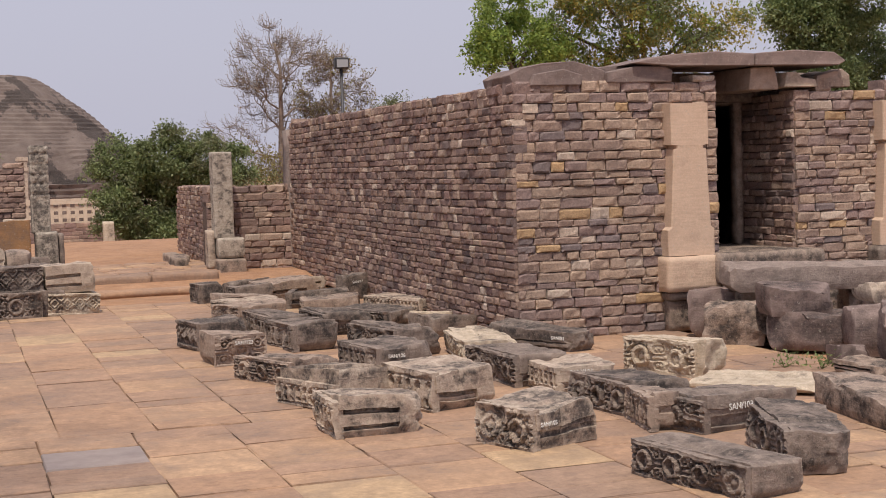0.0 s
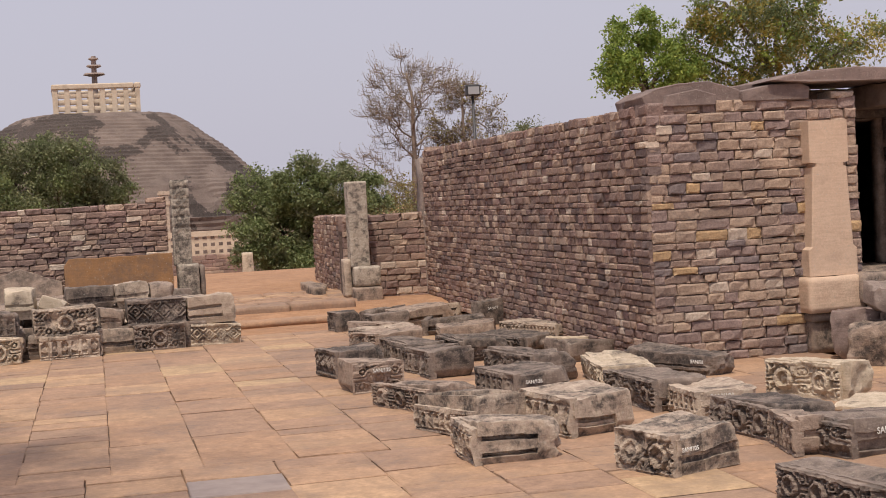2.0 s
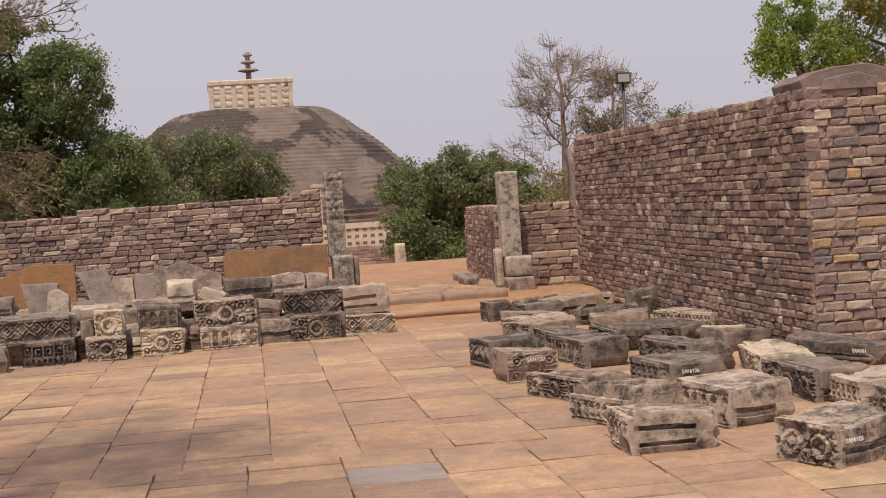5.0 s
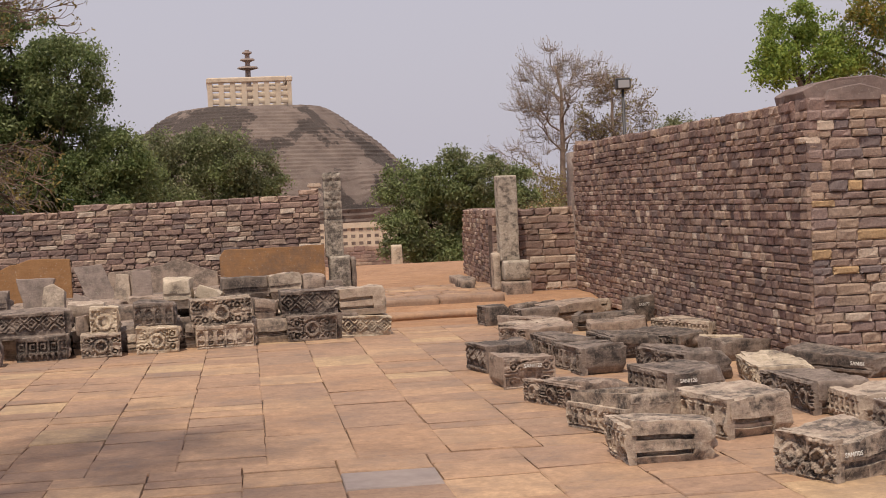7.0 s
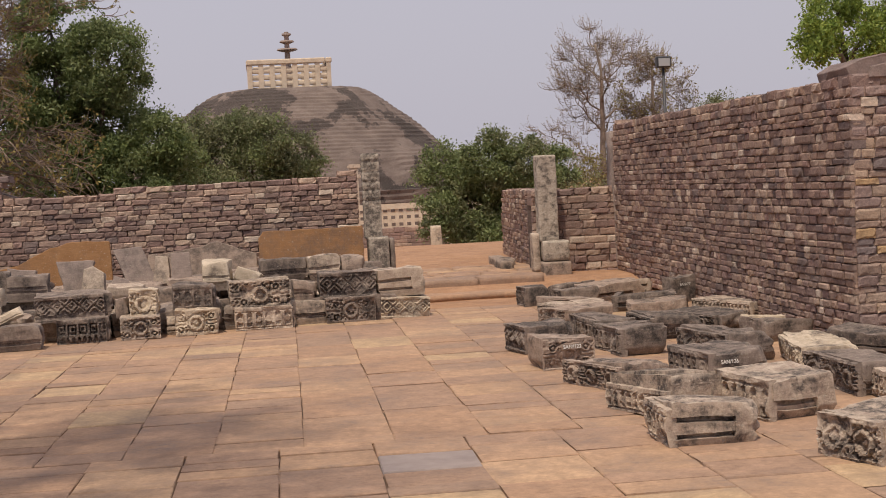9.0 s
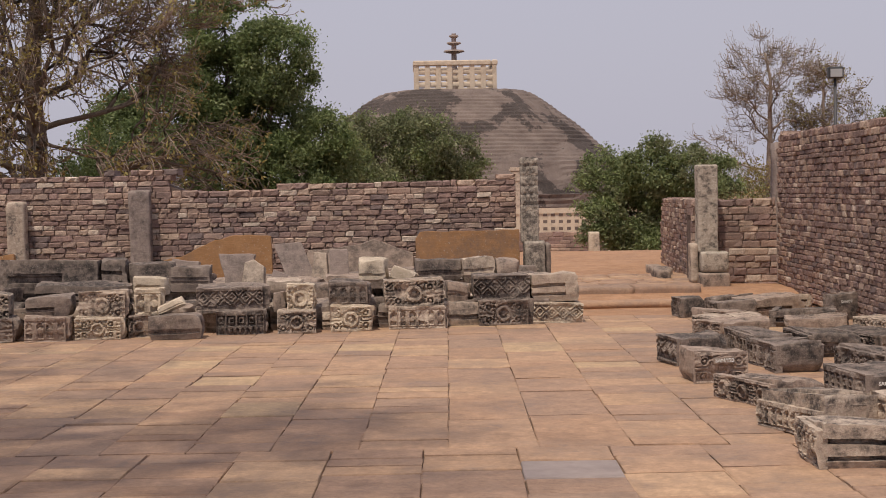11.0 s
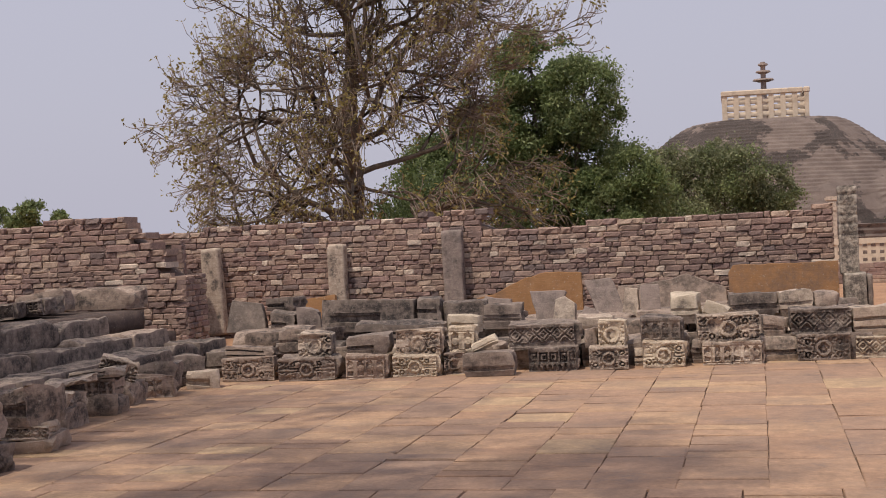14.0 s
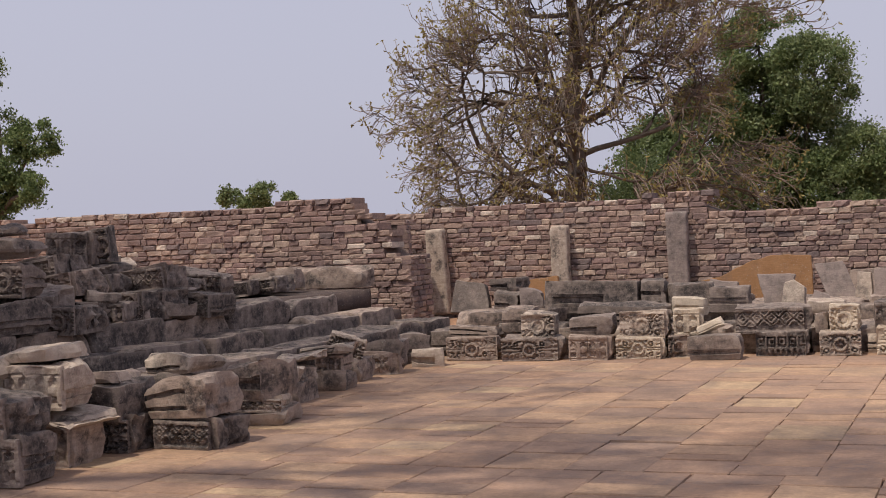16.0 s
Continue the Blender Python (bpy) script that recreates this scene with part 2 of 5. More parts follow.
def rough_box(L, W, H, step, round_by, wobble, seed, chips=0.0):
    """A stone block with worn edges, an uneven surface and, with chips, broken corners and a drawn-in foot."""
    p, faces = grid_box(L, W, H, step)
    rng = random.Random(seed)
    c = np.array((L, W, H)) / 2
    inner = np.maximum(c - round_by, 0.2 * c)
    q = p - c
    core = np.clip(q, -inner, inner)
    d = q - core
    n = np.linalg.norm(d, axis=1, keepdims=True)
    r = (c - inner).min()
    q = core + np.where(n > 1e-9, d / np.maximum(n, 1e-9) * np.minimum(n, r), 0)
    if chips:
        low = np.clip(1 - (p[:, 2:3] / H) / 0.3, 0, 1)
        q[:, :2] *= 1 - 0.10 * chips / 0.1 * low
        for k in range(3):
            cut = Vector((rng.choice((-1, 1)) * rng.uniform(0.3, 1), rng.choice((-1, 1)) * rng.uniform(0.2, 1), rng.uniform(-0.2, 1.3))).normalized()
            reach = sum(abs(a) * b for a, b in zip(cut, c)) * rng.uniform(0.80, 0.95)
            over = q @ np.array(cut) - reach
            q -= np.clip(over, 0, None)[:, None] * np.array(cut) * min(1.0, chips * 9)
    out = []
    off = Vector((seed * 7.3, seed * 3.1, 0))
    for v in q:
        s = Vector(v) * 3.5 + off
        out.append(Vector(v) + noise.noise_vector(s) * wobble + noise.noise_vector(s * 4.1) * (wobble * 0.45))
    out = np.array(out) + c
    out[:, 2] = np.where(p[:, 2] < 1e-6, 0, out[:, 2])
    return out, faces, p


def tubes(name, lines, material, parent=None, sides=5, label=""):
    """One mesh of tapered tubes along lines of (point, radius)."""
    verts, faces = [], []
    for line in lines:
        base = len(verts)
        for k, (p, r) in enumerate(line):
            a = line[max(0, k - 1)][0]
            b = line[min(len(line) - 1, k + 1)][0]
            d = (b - a).normalized()
            u = d.orthogonal().normalized()
            v = d.cross(u)
            for s in range(sides):
                t = 2 * math.pi * s / sides
                verts.append(p + (u * math.cos(t) + v * math.sin(t)) * r)
        for k in range(len(line) - 1):
            for s in range(sides):
                s2 = (s + 1) % sides
                o = base + k * sides
                faces.append((o + s, o + s2, o + sides + s2, o + sides + s))
        faces.append(tuple(base + s for s in range(sides))[::-1])
        faces.append(tuple(base + (len(line) - 1) * sides + s for s in range(sides)))
    return mesh_ob(name, verts, faces, material, parent, label, True)


def leaves(name, centres, size, material, parent, seed, droop=0.3, narrow=0.5):
    """A crown of small folded leaves at the given centres."""
    rng = np.random.default_rng(seed)
    c = np.asarray(centres)
    n = len(c)
    a = rng.normal(size=(n, 3))
    a[:, 2] -= droop
    a /= np.linalg.norm(a, axis=1, keepdims=True)
    b = np.cross(a, rng.normal(size=(n, 3)))
    b /= np.linalg.norm(b, axis=1, keepdims=True)
    nrm = np.cross(a, b)
    s = size * rng.uniform(0.6, 1.35, (n, 1))
    v = np.stack([c - a * s * 0.5, c + b * s * narrow * 0.5 + nrm * s * 0.12, c + a * s * 0.5, c - b * s * narrow * 0.5 + nrm * s * 0.12], 1).reshape(-1, 3)
    me = bpy.data.meshes.new(name)
    me.vertices.add(4 * n)
    me.vertices.foreach_set("co", v.ravel())
    me.loops.add(6 * n)
    k = np.arange(n)[:, None] * 4
    me.loops.foreach_set("vertex_index", (k + np.array([[0, 1, 2, 0, 2, 3]])).ravel())
    me.polygons.add(2 * n)
    me.polygons.foreach_set("loop_start", np.arange(0, 6 * n, 3))
    me.materials.append(material)
    me.update(calc_edges=True)
    me.validate()
    ob = new(name, me)
    ob.parent = parent
    return ob


# ---- ground ----
def rise(x, y):
    """Height of the earth: flat court, a low earth terrace behind it, then the hill falls away."""
    h = -0.03
    if y > 19.5:
        k = min(1, (y - 19.5) / 1.0)
        h = -0.03 + 0.17 * k
    if y > 21:
        h += 0.05 * min(1, (y - 21) / 10)
    if y > 32:
        k = min(1, (y - 32) / 14)
        h -= 3.2 * k * k * (3 - 2 * k)
    return h


def axis_steps():
    s = [0.0]
    while s[-1] < 1400:
        s.append(s[-1] + (0.5 if s[-1] < 50 else 0.12 * s[-1]))
    return s


half = axis_steps()
gx = sorted({-a for a in half} | set(half))
gy = gx
gv = [(x, y, rise(x, y) + (0.035 * noise.noise((x * 0.5, y * 0.5, 0)) * (y > 20.5 or abs(x) > 9) if abs(y) < 60 else 0)) for y in gy for x in gx]
nx = len(gx)
gf = [(j * nx + i, j * nx + i + 1, (j + 1) * nx + i + 1, (j + 1) * nx + i) for j in range(len(gy) - 1) for i in range(nx - 1)]
ground = mesh_ob("ground", gv, gf, SOIL, None, "", True)
tagged(ground, "bare red earth with scattered stones", "ground", kind="structure")


# ---- walls of coursed rubble ----
POOL = []
prng = random.Random(5)
for k in range(18):
    vs, fs = [], []
    nu, nv = 4, 3
    for j in range(nv + 1):
        for i in range(nu + 1):
            u, v = i / nu, j / nv
            edge = (0 < i < nu) and (0 < j < nv)
            out = (prng.uniform(0.02, 0.11) if edge else 0.12 + prng.uniform(-0.05, 0.06))
            u += prng.uniform(-0.012, 0.012) + (-0.11 if i == 1 else 0.11 if i == nu - 1 else 0)
            v += prng.uniform(-0.035, 0.035) + (-0.15 if j == 1 else 0.15) * edge
            vs.append((u, out, v))
    for j in range(nv):
        for i in range(nu):
            o = j * (nu + 1) + i
            fs.append((o, o + 1, o + nu + 2, o + nu + 1))
    ring = [i for i in range(nu + 1)] + [j * (nu + 1) + nu for j in range(1, nv + 1)] + [nv * (nu + 1) + i for i in range(nu - 1, -1, -1)] + [j * (nu + 1) for j in range(nv - 1, 0, -1)]
    o = len(vs)
    for r in ring:
        x, y, z = vs[r]
        vs.append((min(max(x, 0), 1), 1.0, min(max(z, 0), 1)))
    for a in range(len(ring)):
        b = (a + 1) % len(ring)
        fs.append((ring[b], ring[a], o + a, o + b))
    POOL.append((vs, fs))
POOL_MESH = {}


def stone_mesh(k, material):
    if (k, material.name) not in POOL_MESH:
        me = bpy.data.meshes.new("stone")
        me.from_pydata(POOL[k][0], [], POOL[k][1])
        me.materials.append(material)
        me.update()
        POOL_MESH[k, material.name] = me
    return POOL_MESH[k, material.name]


def masonry(wall, material, length, top, seed, course=(0.055, 0.09), stone=(0.10, 0.28), deep=0.16, batter=0.0, keep=(0.0, 99.0), bottom=0.0, holes=(), cap=0.0, limit=300):
    """Stones in uneven courses on the face y = 0 of wall, which looks along -y. top: height at a place along the wall. keep: the stretch
    whose stones are pieces of their own. holes: (x0, x1, z0, z1) left free. cap: depth of the topmost stones."""
    rng = random.Random(seed)
    z, single, joined_v, joined_f = bottom, [], [], []
    highest = max(top(length * k / 20) for k in range(21))
    while z < highest - 0.02:
        h = rng.uniform(*course)
        x = -rng.uniform(0, 0.12)
        while x < length - 0.02:
            w = rng.uniform(*stone) * (1.25 if h > 0.095 else 1.0)
            x0, x1 = max(0.0, x), min(length, x + w)
            if length - x1 < 0.09:
                x1 = length
            x = x1 if x1 == length else x + w
            mid = (x0 + x1) / 2
            t = top(mid)
            if z > t - 0.03 or x1 - x0 < 0.05:
                continue
            if any(a < mid < b and c < z + h / 2 < d for a, b, c, d in holes):
                continue
            last = z + h > t - 0.05
            hh = h * (1 + (0.25 * rng.random() if last else 0))
            g = rng.uniform(0.002, 0.006)
            y = batter * z + rng.uniform(-0.016, 0.014)
            d = (cap if last and cap else deep)
            m = Matrix.Translation((x0 + g, y - 0.17 * deep, z + g + 0.012 * noise.noise((mid * 0.6, z, seed)))) @ Matrix.Rotation(rng.uniform(-0.012, 0.012), 4, "Y") @ Matrix.Diagonal((x1 - x0 - 2 * g, d, hh - 1.6 * g, 1))
            single.append((m, rng.randrange(len(POOL)), keep[0] <= mid <= keep[1]))
        z += h
    near = [s for s in single if s[2]]
    rng.shuffle(near)
    near, rest = near[:limit], near[limit:] + [s for s in single if not s[2]]
    for m, k, _ in near:
        ob = new("stone", stone_mesh(k, material))
        ob.parent = wall
        ob.matrix_basis = m
    if rest:
        for m, k, _ in rest:
            o = len(joined_v)
            joined_v += [m @ Vector(v) for v in POOL[k][0]]
            joined_f += [tuple(o + i for i in f) for f in POOL[k][1]]
        tagged(mesh_ob("stonework", joined_v, joined_f, material, wall), kind="stuff")


def core_box(name, m, length, thick, top, material=CORE, inset=0.05, batter=0.0, holes=(), parent=None):
    """The earth-bonded heart of a wall, a little behind its face."""
    xs = [0.02] + [length * k / 16 for k in range(1, 16)] + [length - 0.02]
    tops = [max(0.05, min(top(x - 0.1), top(x), top(x + 0.1)) - 0.06) for x in xs]
    bm = bmesh.new()
    rows = []
    for x, t in zip(xs, tops):
        rows.append([bm.verts.new(c) for c in ((x, inset, 0), (x, inset + batter * t, t), (x, thick, t), (x, thick, 0))])
    for a, b in zip(rows, rows[1:]):
        for k in range(4):
            bm.faces.new((a[k], b[k], b[(k + 1) % 4], a[(k + 1) % 4]))
    bm.faces.new(rows[0])
    bm.faces.new(rows[-1][::-1])
    bmesh.ops.recalc_face_normals(bm, faces=bm.faces[:])
    me = bpy.data.meshes.new(name)
    bm.to_mesh(me)
    bm.free()
    me.materials.append(material)
    ob = new(name, me)
    ob.matrix_basis = m
    if parent:
        ob.parent = parent
    return ob


def level(h, uneven=0.03, seed=0):
    return lambda x: h + uneven * noise.noise((x * 1.7, seed, 0.3))


# ---- the ruined shrine ----
shrine = empty("ruined_shrine", pose(4.9, 12, 0), "roofless shrine of coursed purple-brown sandstone with a dark doorway", "building")


def wall_part(name, m, length, thick, top, seed, material=WALL, keep=(0, 99), holes=(), batter=0.006, parent=None, cap=0.3, **more):
    ob = core_box(name, m, length, thick, top, batter=batter, holes=holes, parent=parent)
    masonry(ob, material, length, top, seed, batter=batter, keep=keep, holes=holes, cap=cap, **more)
    return ob


side = wall_part("side_wall", pose(0.03, 9.5, 0, 0, 0, -90.3), 9.5, 0.5, lambda x: 2.40 - 0.008 * x + 0.02 * noise.noise((x * 2, 0, 0)), 11, keep=(5.2, 9.6), parent=shrine)
front = wall_part("front_wall", pose(0, 0, 0), 2.12, 1.0, lambda x: 2.36 + 0.03 * x, 12, WALL_WARM, parent=shrine, course=(0.06, 0.11), stone=(0.11, 0.27))
part_top = lambda x: 2.30 + 0.05 * noise.noise((x * 2, 4, 0))
right_front = wall_part("right_wall", pose(3.0, 0, 0), 2.6, 1.0, part_top, 13, WALL_WARM, parent=shrine, course=(0.06, 0.11), stone=(0.11, 0.27))
jamb = wall_part("door_jamb", pose(2.99, 1.15, 0, 0, 0, -90), 1.13, 0.3, lambda x: 2.30, 14, WALL, parent=shrine)
left_jamb = core_box("door_jamb", pose(2.11, 0.03, 0, 0, 0, 90), 1.1, 0.2, lambda x: 2.35, parent=shrine)


def plain_box(name, x0, x1, y0, y1, z0, z1, material, parent, seed=1, wob=0.006, rnd=0.02, step=0.09, label="", chips=0.0):
    v, f, _ = rough_box(x1 - x0, y1 - y0, z1 - z0, step, rnd, wob, seed, chips)
    ob = mesh_ob(name, v, f, material, parent, label, True)
    ob.matrix_basis = pose(x0, y0, z0)
    return ob




def broken_slab(name, x, y, z, outline, deep, material, seed, label=""):
    """A flat stone with a broken outline seen from the front."""
    rng = random.Random(seed)
    bm = bmesh.new()
    rows = []
    for k in range(5):
        row = []
        for i, (u, v) in enumerate(outline):
            row.append(bm.verts.new((u + rng.uniform(-0.012, 0.012) + 0.02 * noise.noise((k * 0.7, i, seed)), deep * k / 4 + 0.025 * noise.noise((i * 1.3, seed, k)), max(0, v + rng.uniform(-0.01, 0.01)) if v > 0 else 0)))
        rows.append(row)
    n = len(outline)
    for a, b in zip(rows, rows[1:]):
        for i in range(n):
            bm.faces.new((a[i], a[(i + 1) % n], b[(i + 1) % n], b[i]))
    bm.faces.new(rows[0][::-1])
    bm.faces.new(rows[-1])
    bmesh.ops.recalc_face_normals(bm, faces=bm.faces[:])
    bmesh.ops.bevel(bm, geom=[e for e in bm.edges if e.calc_face_angle(0) > 0.9], offset=0.008, segments=1, affect="EDGES")
    ob = part(name, bm, material, shrine, label)
    ob.matrix_basis = pose(x, y, z)
    return ob


broken_slab("lintel", 1.20, -0.08, 2.53, [(0, 0.03), (0.42, 0), (1.3, 0), (1.3, 0.125), (0.9, 0.13), (0.4, 0.115), (0.18, 0.075)], 0.95, SLAB, 3, "broad grey-brown stone lintel slab")
broken_slab("lintel", 2.51, -0.10, 2.53, [(0, 0), (0.95, -0.01), (1.03, 0.05), (0.90, 0.13), (0.45, 0.145), (0, 0.125)], 0.95, SLAB, 4)
broken_slab("capping_stone", 0.03, 0.05, 2.345, [(0, 0.0), (0.5, 0.0), (0.95, 0.0), (0.98, 0.10), (0.90, 0.17), (0.62, 0.235), (0.3, 0.22), (0.10, 0.185), (-0.04, 0.12)], 0.75, SLAB, 5)
broken_slab("capping_stone", 0.16, -0.02, 2.36, [(0, 0), (0.52, 0), (0.54, 0.10), (0.35, 0.15), (0.05, 0.10)], 0.3, SLAB, 6)
broken_slab("capping_stone", 0.96, -0.02, 2.38, [(0, 0), (0.68, 0), (0.68, 0.12), (0.60, 0.155), (0.3, 0.15), (0.0, 0.10)], 0.7, SLAB, 7)
broken_slab("capping_stone", 0.75, 0.3, 2.50, [(0, 0), (0.6, 0), (0.55, 0.07), (0.2, 0.05)], 0.6, SLAB, 8)
broken_slab("capping_stone", 2.50, 0.02, 2.30, [(0, 0), (0.34, 0), (0.33, 0.12), (0.29, 0.225), (0.02, 0.225)], 0.8, MID, 9)
broken_slab("capping_stone", 2.87, -0.02, 2.32, [(0, 0), (0.38, 0), (0.36, 0.08), (0.20, 0.09), (0.14, 0.16), (0.04, 0.15)], 0.5, LIGHT, 10)
broken_slab("capping_stone", 3.24, 0.02, 2.32, [(0, 0), (0.42, 0), (0.40, 0.12), (0.33, 0.18), (0.05, 0.11)], 0.6, MID, 11)
# filler block added behind the lintels to shut out the sky
plain_box("lintel", 1.6, 3.7, 0.80, 1.30, 2.22, 2.525, DARK, shrine, 17)
# unseen roof added to keep the interior dark; rear and outer walls close it
plain_box("roof", 0.3, 5.5, 1.02, 9.5, 2.20, 2.29, GREY, shrine, 10, 0.01, 0.01, 0.5)
plain_box("rear_wall", 0.0, 5.6, 9.45, 9.9, 0, 2.30, GREY, shrine, 11, 0.02, 0.03, 0.3)
plain_box("outer_wall", 5.45, 5.9, 0.0, 9.45, 0, 2.30, GREY, shrine, 12, 0.02, 0.03, 0.3)
plain_box("threshold", 1.95, 3.15, -0.28, 1.2, 0.45, 0.73, MID, shrine, 13, 0.01, 0.03, 0.06, "worn stone threshold")
plain_box("threshold", 2.05, 3.1, -0.1, 1.25, 0.0, 0.44, DARK, shrine, 14, 0.01, 0.03, 0.1)
plain_box("door_frame", 2.90, 2.975, 0.95, 1.10, 0.73, 2.36, MID, shrine, 15, 0.008, 0.01, 0.08, "stained stone door post")


def pilaster(x, y, z0, z1, w, d, material, parent, seed):
    """A flat pier whose shaft narrows between a broad foot and a notched head."""
    prof = [(0.0, w / 2 + 0.03), (0.17 * (z1 - z0), w / 2 + 0.03), (0.19 * (z1 - z0), w / 2 - 0.005), (0.70 * (z1 - z0), w / 2 - 0.045),
            (0.705 * (z1 - z0), w / 2 - 0.075), (0.725 * (z1 - z0), w / 2 - 0.075), (0.73 * (z1 - z0), w / 2 - 0.02), (z1 - z0, w / 2 - 0.02)]
    vs, fs = [], []
    for z, h in prof:
        j = 0.006 * noise.noise((z * 5, seed, 0))
        c = 0.012
        for px, py in ((-h + c, 0), (h - c, 0), (h, c), (h, d), (-h, d), (-h, c)):
            vs.append((px + j, py, z))
    for k in range(len(prof) - 1):
        for s in range(6):
            a, b = k * 6 + s, k * 6 + (s + 1) % 6
            fs.append((a, b, b + 6, a + 6))
    fs.append(tuple(range(6))[::-1])
    fs.append(tuple((len(prof) - 1) * 6 + s for s in range(6)))
    ob = mesh_ob("pilaster", vs, fs, material, parent, "smooth pink sandstone pilaster")
    ob.matrix_basis = pose(x, y, z0)
    return ob


pilaster(1.74, -0.16, 0.72, 2.17, 0.44, 0.3, SMOOTH, shrine, 1)
plain_box("pedestal", 1.45, 2.02, -0.22, 0.25, 0.38, 0.715, SMOOTH, shrine, 21, 0.006, 0.015, 0.06, "square pink sandstone pedestal")
plain_box("pedestal", 1.48, 2.05, -0.20, 0.3, 0.30, 0.38, DARK, shrine, 22, 0.02, 0.03, 0.06)
plain_box("pedestal", 1.50, 1.80, -0.15, 0.3, 0.0, 0.30, MID, shrine, 23, 0.012, 0.02, 0.06)
pilaster(4.12, -0.16, 0.72, 2.17, 0.44, 0.3, SMOOTH, shrine, 2)
plain_box("pedestal", 3.83, 4.41, -0.22, 0.25, 0.0, 0.715, DARK, shrine, 24, 0.006, 0.015, 0.06)

# ---- court walls ----
wall_south = wall_part("wall_south", pose(3.62, 21.5, 0), 1.34, 0.6, level(1.36, 0.03, 3), 31, WALL, cap=0.5, course=(0.08, 0.125), stone=(0.14, 0.32))
tagged(wall_south, "low ruined wall of coursed brown sandstone blocks", "wall", kind="structure")
wall_south_return = wall_part("wall_passage", pose(3.95, 27.0, 0.1, 0, 0, -92.4), 5.45, 0.5, level(1.27, 0.03, 4), 32, WALL, cap=0.45)
tagged(wall_south_return, "low ruined passage wall of coursed dark sandstone", "wall", kind="structure")


def long_top(x):
    # measured along the wall from its far left end
    t = 1.87 + 0.02 * x if x < 6.0 else 1.70 + 0.025 * (x - 6.2)
    return t + 0.02 * noise.noise((x * 2.3, 0, 1))


wall_north = wall_part("wall_north", pose(-10.3, 21.5, 0), 11.25, 0.6, long_top, 33, WALL, keep=(3.0, 11.3), cap=0.4, course=(0.062, 0.098), stone=(0.10, 0.28))
tagged(wall_north, "long court wall of coursed purple-brown rubble with a broken top", "wall", kind="structure")


def west_top(x):
    return (1.95 + 0.06 * math.floor(min(x, 8.4) / 1.8) * 0.5 if x < 8.6 else 1.86 - 0.14 * math.floor((x - 8.6) / 0.13)) + 0.03 * noise.noise((x * 2.1, 5, 1))


wall_west = wall_part("wall_west", pose(-17.4, 18.5, 0), 9.4, 0.7, west_top, 34, WALL, keep=(3.5, 9.5), cap=0.5, course=(0.065, 0.10), stone=(0.11, 0.31))
tagged(wall_west, "ruined court wall of coursed rubble with a ragged end", "wall", kind="structure")
west_end = wall_part("wall_west_end", pose(-8.36, 19.25, 0, 0, 0, 112), 1.7, 0.4, lambda x: 1.75 + 0.02 * x, 35, WALL)
tagged(west_end, "ragged return of the court wall", "wall", kind="structure")

west_jamb = wall_part("wall_west_jamb", pose(-7.99, 18.5, 0, 0, 0, 90), 0.72, 0.25, lambda x: 1.22 + 0.05 * x, 36, WALL)
tagged(west_jamb, "broken end of the court wall", "wall", kind="structure")

# upright shafts set against the long wall
for x, w, z1, lean, mat, lab in ((-8.72, 0.30, 1.60, 3.5, LIGHT, "pale spotted stone post leaning on the rubble wall"), (-6.66, 0.28, 1.59, 0.5, LIGHT, "pale stone post against the rubble wall"),
                                 (-4.78, 0.32, 1.73, 0.3, GREY, "grey stone post against the rubble wall")):
    v, f, _ = rough_box(w, 0.2, z1 - 0.2, 0.05, 0.02, 0.01, int(abs(x) * 10), 0.05)
    ob = mesh_ob("stone_post", v, f, mat, None, "", True)
    ob.matrix_basis = pose(x - w / 2 + 0.02, 21.24, 0.2, 0, 0, 0) @ pose(0, 0, 0, 0, -lean, 0)
    tagged(ob, lab, "post", "posts along the court wall")


# ---- gate pillars ----
def gate_pillar(x, y, z0, zt, w, carved, seed, lab, base):
    t = empty("gate_pillar", pose(x, y, 0), lab, "pillar", "gate pillars")
    v, f, p = rough_box(w, w, zt - z0, 0.025, 0.015, 0.006, seed)
    if carved:
        for k, (a, b) in enumerate(zip(v, p)):
            if b[1] < 1e-6 or b[0] < 1e-6 or b[0] > w - 1e-6:
                s = (b[0] if b[1] < 1e-6 else b[1]) / w - 0.5
                h = b[2] / (zt - z0)
                d = 0.0
                if h > 0.35:
                    band = (h * 9) % 1.0
                    d = 0.02 * (band < 0.16) + 0.012 * (math.sin(s * 15) * math.sin(h * 60) > 0.1) * (abs(s) < 0.36)
                else:
                    d = 0.014 * (0.25 < abs(s) < 0.33)
                if b[1] < 1e-6:
                    v[k][1] += d
                elif b[0] < 1e-6:
                    v[k][0] += d
                else:
                    v[k][0] -= d
    sh = mesh_ob("shaft", v, f, PILLAR, t, "", True)
    sh.matrix_basis = pose(-w / 2, -w / 2, z0)
    for k, (x0, x1, y0, y1, a, b, m) in enumerate(base):
        plain_box("base_block", x0, x1, y0, y1, a, b, m, t, seed + k, 0.01, 0.02, 0.04, chips=0.05)
    return t


gate_pillar(1.14, 21.3, 0.84, 2.12, 0.27, True, 41, "tall carved grey sandstone gate pillar", [(-0.10, 0.22, -0.26, 0.18, 0.0, 0.86, PILLAR), (0.22, 0.30, -0.2, 0.18, 0.0, 0.83, DARK)])
